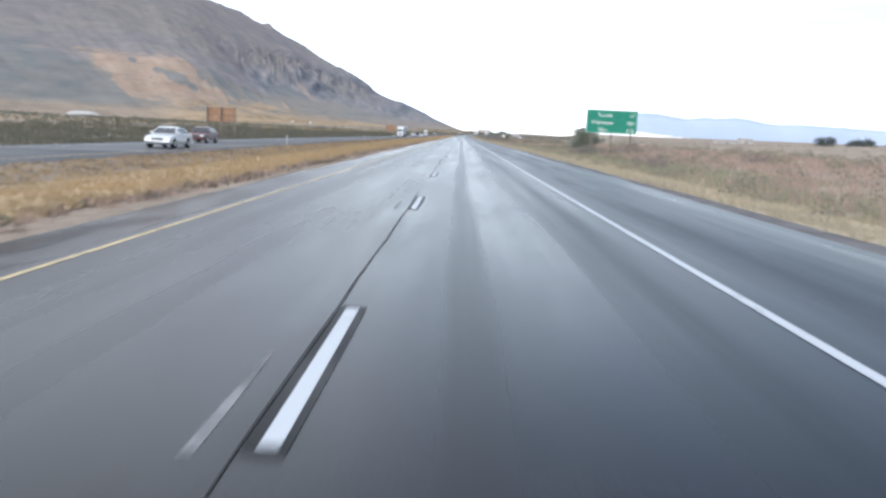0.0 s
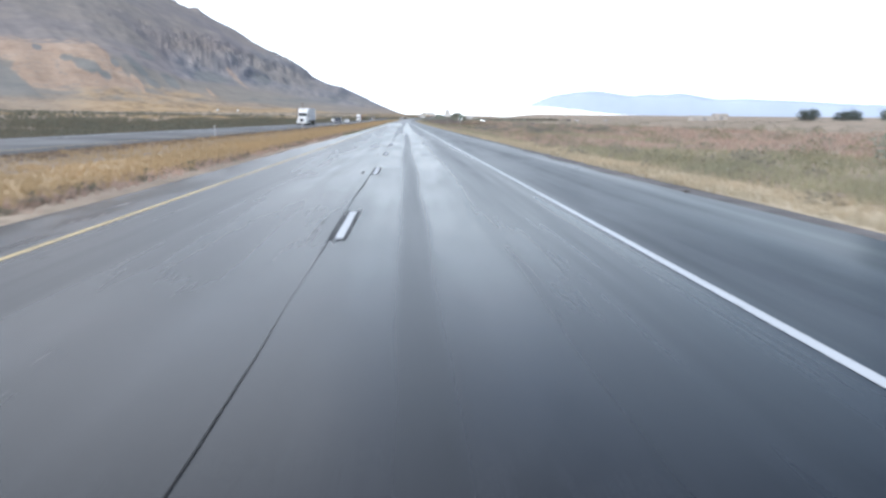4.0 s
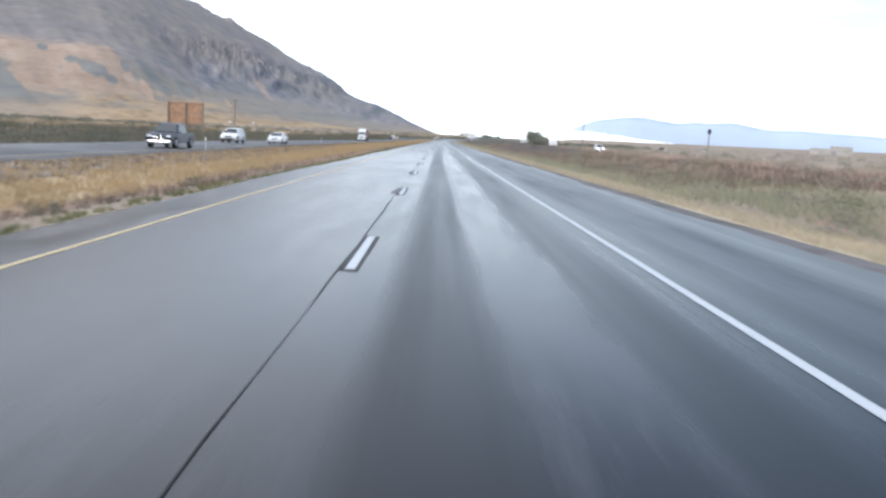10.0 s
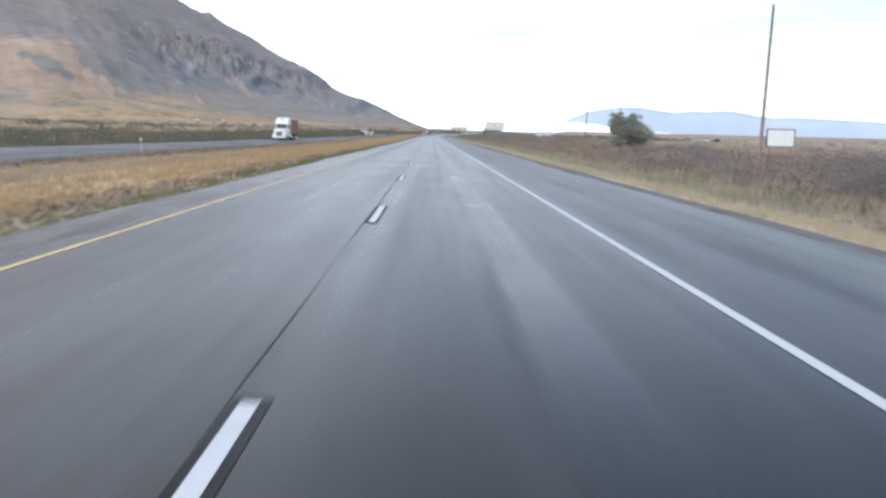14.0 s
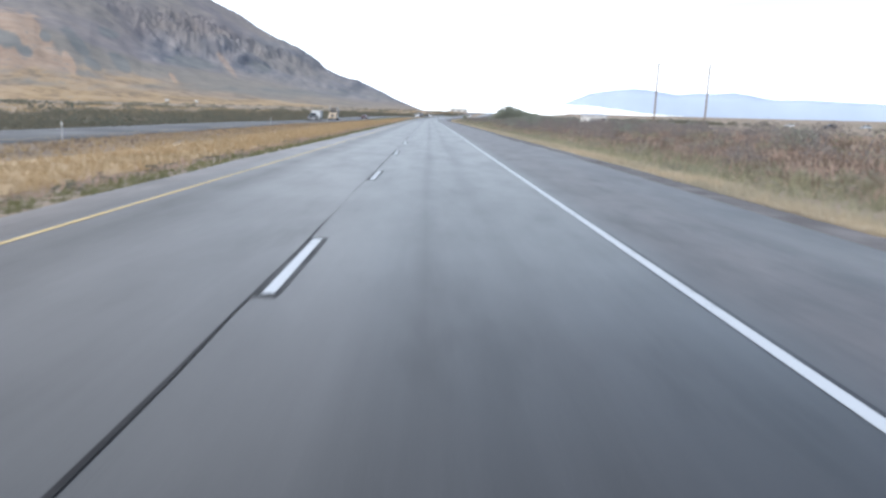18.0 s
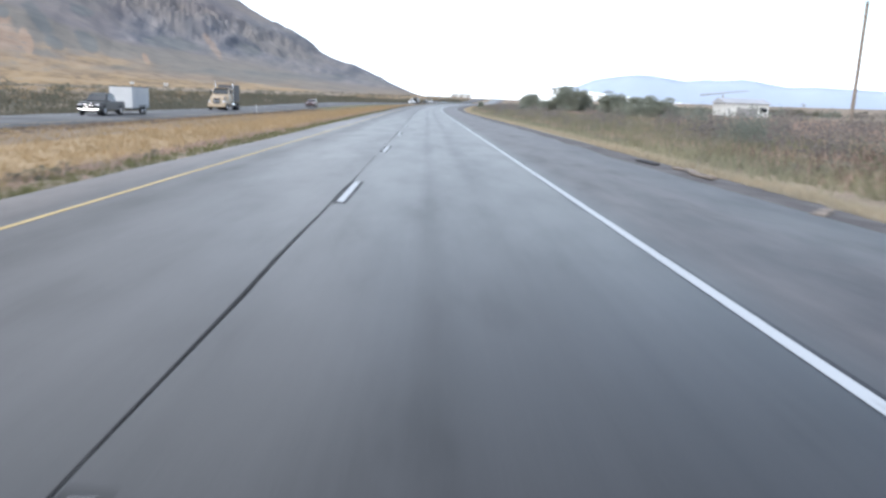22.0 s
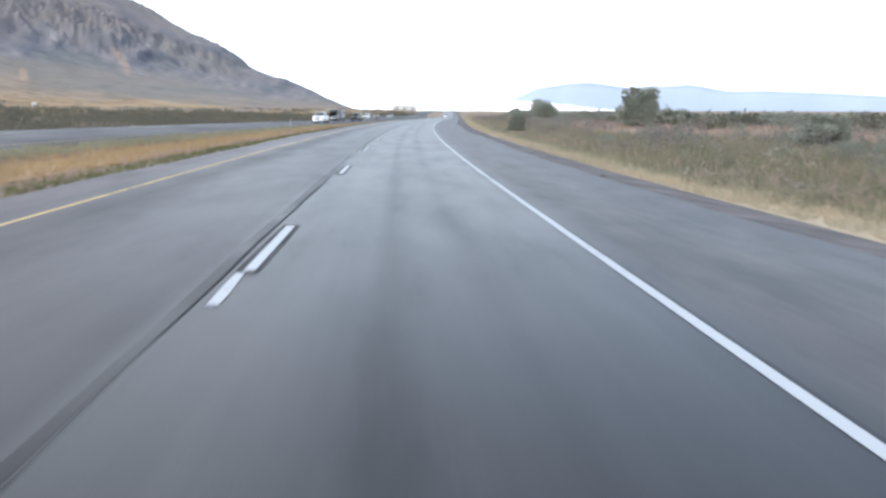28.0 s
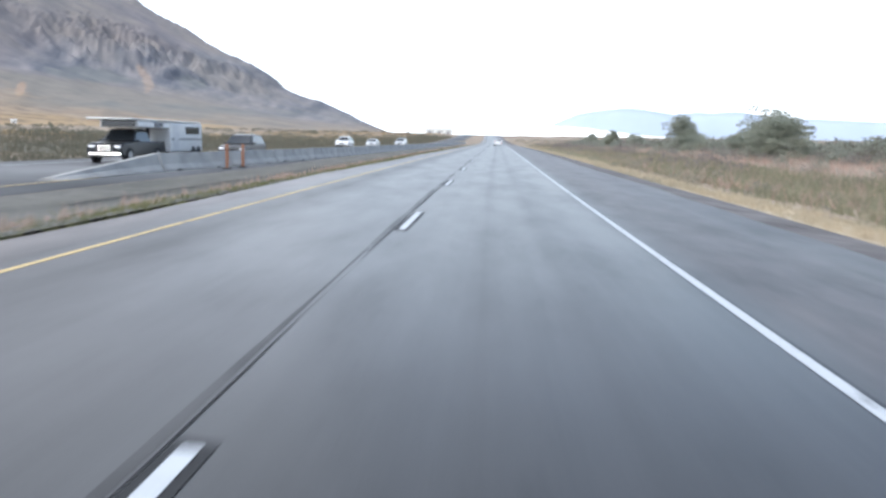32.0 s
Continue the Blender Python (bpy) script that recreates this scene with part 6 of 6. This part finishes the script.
    part("chassis", box(bmesh.new(), (0.85, 7.2, 0.3), (0, -4.2, 0.85)), TRIM, ob)
    if length:
        back = -5.2 - length
        cyc = (-5.2 + back) / 2
        part("cargo_box", box(bmesh.new(), (wide * 2, length, height - 1.15), (0, cyc, (height + 1.15) / 2), 0.03), cargo, ob)
        for k in range(int(length / 1.2)):
            for x in (-1, 1):
                part("panel_rib", box(bmesh.new(), (0.02, 0.05, height - 1.3), (x * (wide + 0.008), -5.6 - 1.2 * k, (height + 1.15) / 2)), cargo, ob)
        part("trailer_frame", box(bmesh.new(), (1.1, length - 0.4, 0.22), (0, cyc, 1.02)), TRIM, ob)
        part("rear_guard", box(bmesh.new(), (2.2, 0.1, 0.12), (0, back + 0.1, 0.5)), TRIM, ob)
        for x in (-1, 1):
            part("landing_leg", rod(bmesh.new(), (x * 0.8, -8.6, 0.35), (x * 0.8, -8.6, 1.0), 0.06, seg=8), STEEL, ob)
            for y in (back + 1.3, back + 2.5):
                wheel(ob, x * 1.02, y, 0.5, 0.5)
    return ob


def oncoming(s, lat):
    return on_road(s, lat, float(opp_z(s)) + 0.02, 180)


def fast(s):
    return float(opp(s)) + 1.85


def slow(s):
    return float(opp(s)) - 1.85


car("sedan", oncoming(81, fast(81)), SILVER, "silver sedan on the other carriageway")
car("sedan", oncoming(100, slow(100)), MAROON, "dark red sedan on the other carriageway")
semi(oncoming(347, slow(347)), PEARL, CARGO_WHITE, "white semi truck with a long white box trailer")
car("pickup", oncoming(411, fast(411)), NAVY, "dark blue pickup truck on the other carriageway", "pickup truck")
car("suv", oncoming(446, slow(446)), PEARL, "white sport utility car on the other carriageway")
car("sedan", oncoming(455, fast(455)), PEARL, "white sedan on the other carriageway")
semi(oncoming(620, slow(620)), PEARL, CARGO_RED, "white semi truck hauling a faded red container", 7.5, 3.7)
car("pickup", oncoming(806.5, slow(806)), BLACK, "black pickup truck towing a pale trailer", "pickup truck")
semi(oncoming(844.5, slow(844)), BEIGE, CARGO_DARK, "beige tractor truck with a short dark load", 3.2, 3.4, False, 1.1)
car("sedan", oncoming(897, fast(897)), MAROON, "dark red sedan on the other carriageway")
car("pickup", oncoming(1061, fast(1061)), PEARL, "white pickup truck beside the grassy median", "pickup truck")
car("suv", oncoming(1105, fast(1105)), BLACK, "black hatchback behind the concrete barrier")
car("suv", oncoming(1168, slow(1168)), PEARL, "white sport utility car behind the barrier")
car("sedan", oncoming(1196, slow(1196)), SILVER, "silver sedan with lights toward the barrier")
car("suv", oncoming(1208, fast(1208)), SILVER, "pale silver car behind the barrier")
car("sedan", on_road(1243, 1.8, 0.012, 0), PEARL, "white sedan driving ahead in the same lane")


def box_trailer(m, label, length=4.2, height=2.3, wide=1.05, mat=CARGO_WHITE):
    ob = thing("cargo_trailer", label, "trailer", m)
    part("cargo_box", box(bmesh.new(), (wide * 2, length, height - 0.55), (0, 0, (height + 0.55) / 2), 0.04), mat, ob)
    part("roof_cap", box(bmesh.new(), (wide * 2 + 0.04, length + 0.04, 0.06), (0, 0, height), 0.02), TRIM, ob)
    part("chassis", box(bmesh.new(), (wide * 1.6, length, 0.14), (0, 0, 0.48)), TRIM, ob)
    part("drawbar", box(bmesh.new(), (0.12, 1.2, 0.12), (0, length / 2 + 0.55, 0.48)), TRIM, ob)
    for x in (-1, 1):
        part("fender", box(bmesh.new(), (0.22, 1.7, 0.06), (x * (wide + 0.08), -0.2, 0.78), 0.02), TRIM, ob)
        for y in (-0.6, 0.2):
            wheel(ob, x * (wide + 0.06), y, 0.33, 0.2)


box_trailer(oncoming(813.2, slow(813)), "pale grey box trailer behind a pickup", 4.5, 2.5)


def fifth_wheel(m):
    """A tall trailer whose nose reaches over the bed of the truck that tows it."""
    ob = thing("camping_trailer", "white camping trailer with a flat roof behind a black pickup", "trailer", m)
    part("house", box(bmesh.new(), (2.3, 5.2, 1.75), (0, 0, 1.42), 0.06), PEARL, ob)
    part("nose", box(bmesh.new(), (2.2, 4.3, 0.4), (0, 4.7, 2.12), 0.08), PEARL, ob)
    part("front_panel", box(bmesh.new(), (1.9, 0.06, 0.3), (0, 6.87, 2.12), 0.02), DARK_GLASS, ob)
    part("roof_edge", box(bmesh.new(), (2.4, 10.2, 0.08), (0, 3.0, 2.36), 0.03), SIGN_WHITE, ob, "bright white overhanging roof edge")
    part("chassis", box(bmesh.new(), (1.9, 5.1, 0.16), (0, 0, 0.5)), TRIM, ob)
    part("hitch_leg", box(bmesh.new(), (0.16, 0.16, 0.8), (0, 3.2, 1.54)), TRIM, ob)
    for x in (-1, 1):
        part("side_window", box(bmesh.new(), (0.03, 2.3, 0.46), (x * 1.15, -0.9, 1.85), 0.01), DARK_GLASS, ob)
        part("side_window", box(bmesh.new(), (0.03, 1.2, 0.24), (x * 1.1, 4.2, 2.12), 0.01), DARK_GLASS, ob)
        part("side_door", box(bmesh.new(), (0.03, 0.75, 1.5), (x * 1.15, 1.75, 1.4), 0.01), CARGO_WHITE, ob)
        part("stripe", box(bmesh.new(), (0.014, 4.9, 0.12), (x * 1.153, 0, 1.3)), SIGN_GREY, ob)
        for y in (-1.9, -1.0):
            part("wheel_arch", rod(bmesh.new(), (x * 1.08, y, 0.4), (x * 1.16, y, 0.4), 0.46, seg=18), TRIM, ob)
            wheel(ob, x * 1.0, y, 0.38)


fifth_wheel(oncoming(1101.5, slow(1101)))
car("pickup", oncoming(1095.8, slow(1095)), BLACK, "black pickup truck towing a white camping trailer", "pickup truck")

# ---- buildings and far things ----


def shed(m, sx, sy, h, wall, roof, label, pitch=0.25, doors=2):
    ob = thing("shed", label, "building", m)
    part("wall", box(bmesh.new(), (sx, sy, h), (0, 0, h / 2)), wall, ob)
    ridge = h + sx * 0.5 * pitch
    bm = bmesh.new()
    prism(bm, [(-sy / 2 - 0.3, h - 0.02), (-sy / 2 - 0.3, h + 0.12), (0, ridge + 0.12), (sy / 2 + 0.3, h + 0.12), (sy / 2 + 0.3, h - 0.02)], sx / 2 + 0.3)
    part("roof", bm, roof, ob)
    for k in range(doors):
        x = -sx / 2 + sx * (k + 0.5) / doors
        part("door", box(bmesh.new(), (min(3.5, sx / doors * 0.5), 0.1, h * 0.7), (x, -sy / 2 - 0.04, h * 0.35)), SIGN_GREY, ob)
        part("window", box(bmesh.new(), (1.2, 0.08, 0.8), (x + sx / doors * 0.38, -sy / 2 - 0.03, h * 0.62)), DARK_GLASS, ob)


shed(on_land(322, 1000), 26, 14, 5.0, WALL_TAN, WALL_TAN, "flat tan building standing far out in the plain", 0.02, 1)
shed(on_land(377, 1091), 16, 10, 7.5, WALL_TAN, ROOF_GREY, "tan block building in the plain", 0.05, 1)
shed(on_land(63, 877), 7.5, 6, 2.7, WALL_WHITE, ROOF_GREY, "long white shed beyond the scrub", 0.2, 1)
ob = thing("storage_dome", "large low white domed building at the mountain's foot", "building", pose(-677, 1498, -3.2, 0, 0, 24))
bm = bmesh.new()
prism(bm, [(-34, 0), (-33, 4.5), (-24, 12), (-12, 15), (10, 15.4), (23, 12.5), (31, 6), (34, 0)], 20, bevel=1.2)
bm.transform(Matrix.Rotation(radians(90), 4, "Z"))
part("shell", bm, WALL_WHITE, ob)
for x in (-18, 0, 18):
    part("vent", box(bmesh.new(), (2.5, 2.5, 1.6), (x, 0, 15.2), 0.2), ROOF_GREY, ob)
for a_, r_ in ((-16.4, 1262), (-14.6, 1275)):
    hx, hy = polar(a_, r_)
    i_ = int(np.argmin(abs(az - a_)))
    hz_ = float(MZ[i_, int(np.argmin(abs(R[i_] - r_)))])
    shed(pose(hx, hy, hz_ - 1.5, 0, 0, 12), 4.0, 4.0, 4.4, WALL_WHITE, WALL_WHITE, "small pale house at the mountain's foot", 0.3, 1)
shed(pose(65, 1894, 7.5), 28, 10, 6.5, WALL_WHITE, WALL_WHITE, "long white building on the low crest ahead", 0.1, 3)
ob = thing("crane_boom", "thin slanted metal boom above white sheds", "crane", on_land(60.5, 879))
part("mast", rod(bmesh.new(), (0, 0, 0), (0, 0, 4.2), 0.16), STEEL, ob)
part("boom", rod(bmesh.new(), (-4.0, 0, 4.0), (4.5, 0, 5.0), 0.13, 0.06), STEEL, ob)
for x, y, mt in ((190, 1010, PEARL), (160, 910, NAVY), (215, 985, SILVER)):
    p_ = "pale" if mt is PEARL else "dark" if mt is NAVY else "silver"
    car("suv", on_land(x, y, 80), mt, p_ + " parked car far out on the plain")
# a dark car comes along the track beyond the field with its headlights on
car("suv", on_land(41.4, 536.5, 176), PEARL, "white car with bright headlights on a field track", lit=True)
# a weathered plank and a torn strip of tread lie where the shoulder ends
for s0, lt, ln, tn, mat, nm, lb in ((754.3, 7.7, 3.4, -4, WOOD_POST, "plank", "long weathered plank lying on the gravel edge"),
                                   (757.5, 7.45, 1.1, 18, RUBBER, "tyre_tread", "torn strip of black tyre tread on the gravel"),
                                   (747.0, 7.3, 0.7, -30, WOOD_POST, "plank", "short broken plank lying on the gravel edge")):
    bm = box(bmesh.new(), (0.2, ln, 0.05), (0, 0, 0.03), 0.012)
    bmesh.ops.subdivide_edges(bm, edges=[e for e in bm.edges if e.calc_length() > 0.6 * ln], cuts=6)
    for v in bm.verts:
        v.co.x += 0.06 * math.sin(v.co.y * 2.3)
        v.co.z += 0.015 * (1 + math.sin(v.co.y * 3.1))
    st = part(nm, bm, mat)
    st.matrix_world = on_road(s0, lt, -0.06, tn)
    tagged(st, lb, "debris")
ob = thing("white_crate", "small white box standing far off in the weeds", "crate", on_road(1196, 40.9, 0.0, 10))
part("side_panel", box(bmesh.new(), (1.5, 0.8, 0.7), (0, 0, 0.35), 0.02), WALL_WHITE, ob)
part("lid", box(bmesh.new(), (1.56, 0.86, 0.06), (0, 0, 0.72), 0.015), SIGN_WHITE, ob)
# loose stones and litter on the shoulders and median
rock_mat = plain("dark_stone", (0.1, 0.085, 0.075), 0.95, vary=0.4)
for i in range(26):
    s_ = float(g.uniform(40, 1120))
    lt = float(g.choice([7.3, 7.6, -5.2, -6.4, -7.3]) + g.normal(0, 0.2))
    bm = bmesh.new()
    bmesh.ops.create_icosphere(bm, subdivisions=2, radius=0.04 + 0.05 * g.random())
    for v in bm.verts:
        v.co = Vector((v.co.x * 1.5, v.co.y, v.co.z * 0.6)) * (1 + 0.25 * noise.noise(v.co * 9 + Vector((i, 0, 0))))
    st = part("stone", bm, rock_mat)
    st.matrix_world = on_road(s_, lt, float(ground_height(s_, lt)) + 0.02 if abs(lt - 1) > 5.9 else 0.015, i * 37)
    tagged(st, "dark loose stone lying at the road edge", "stone", "loose roadside stones")
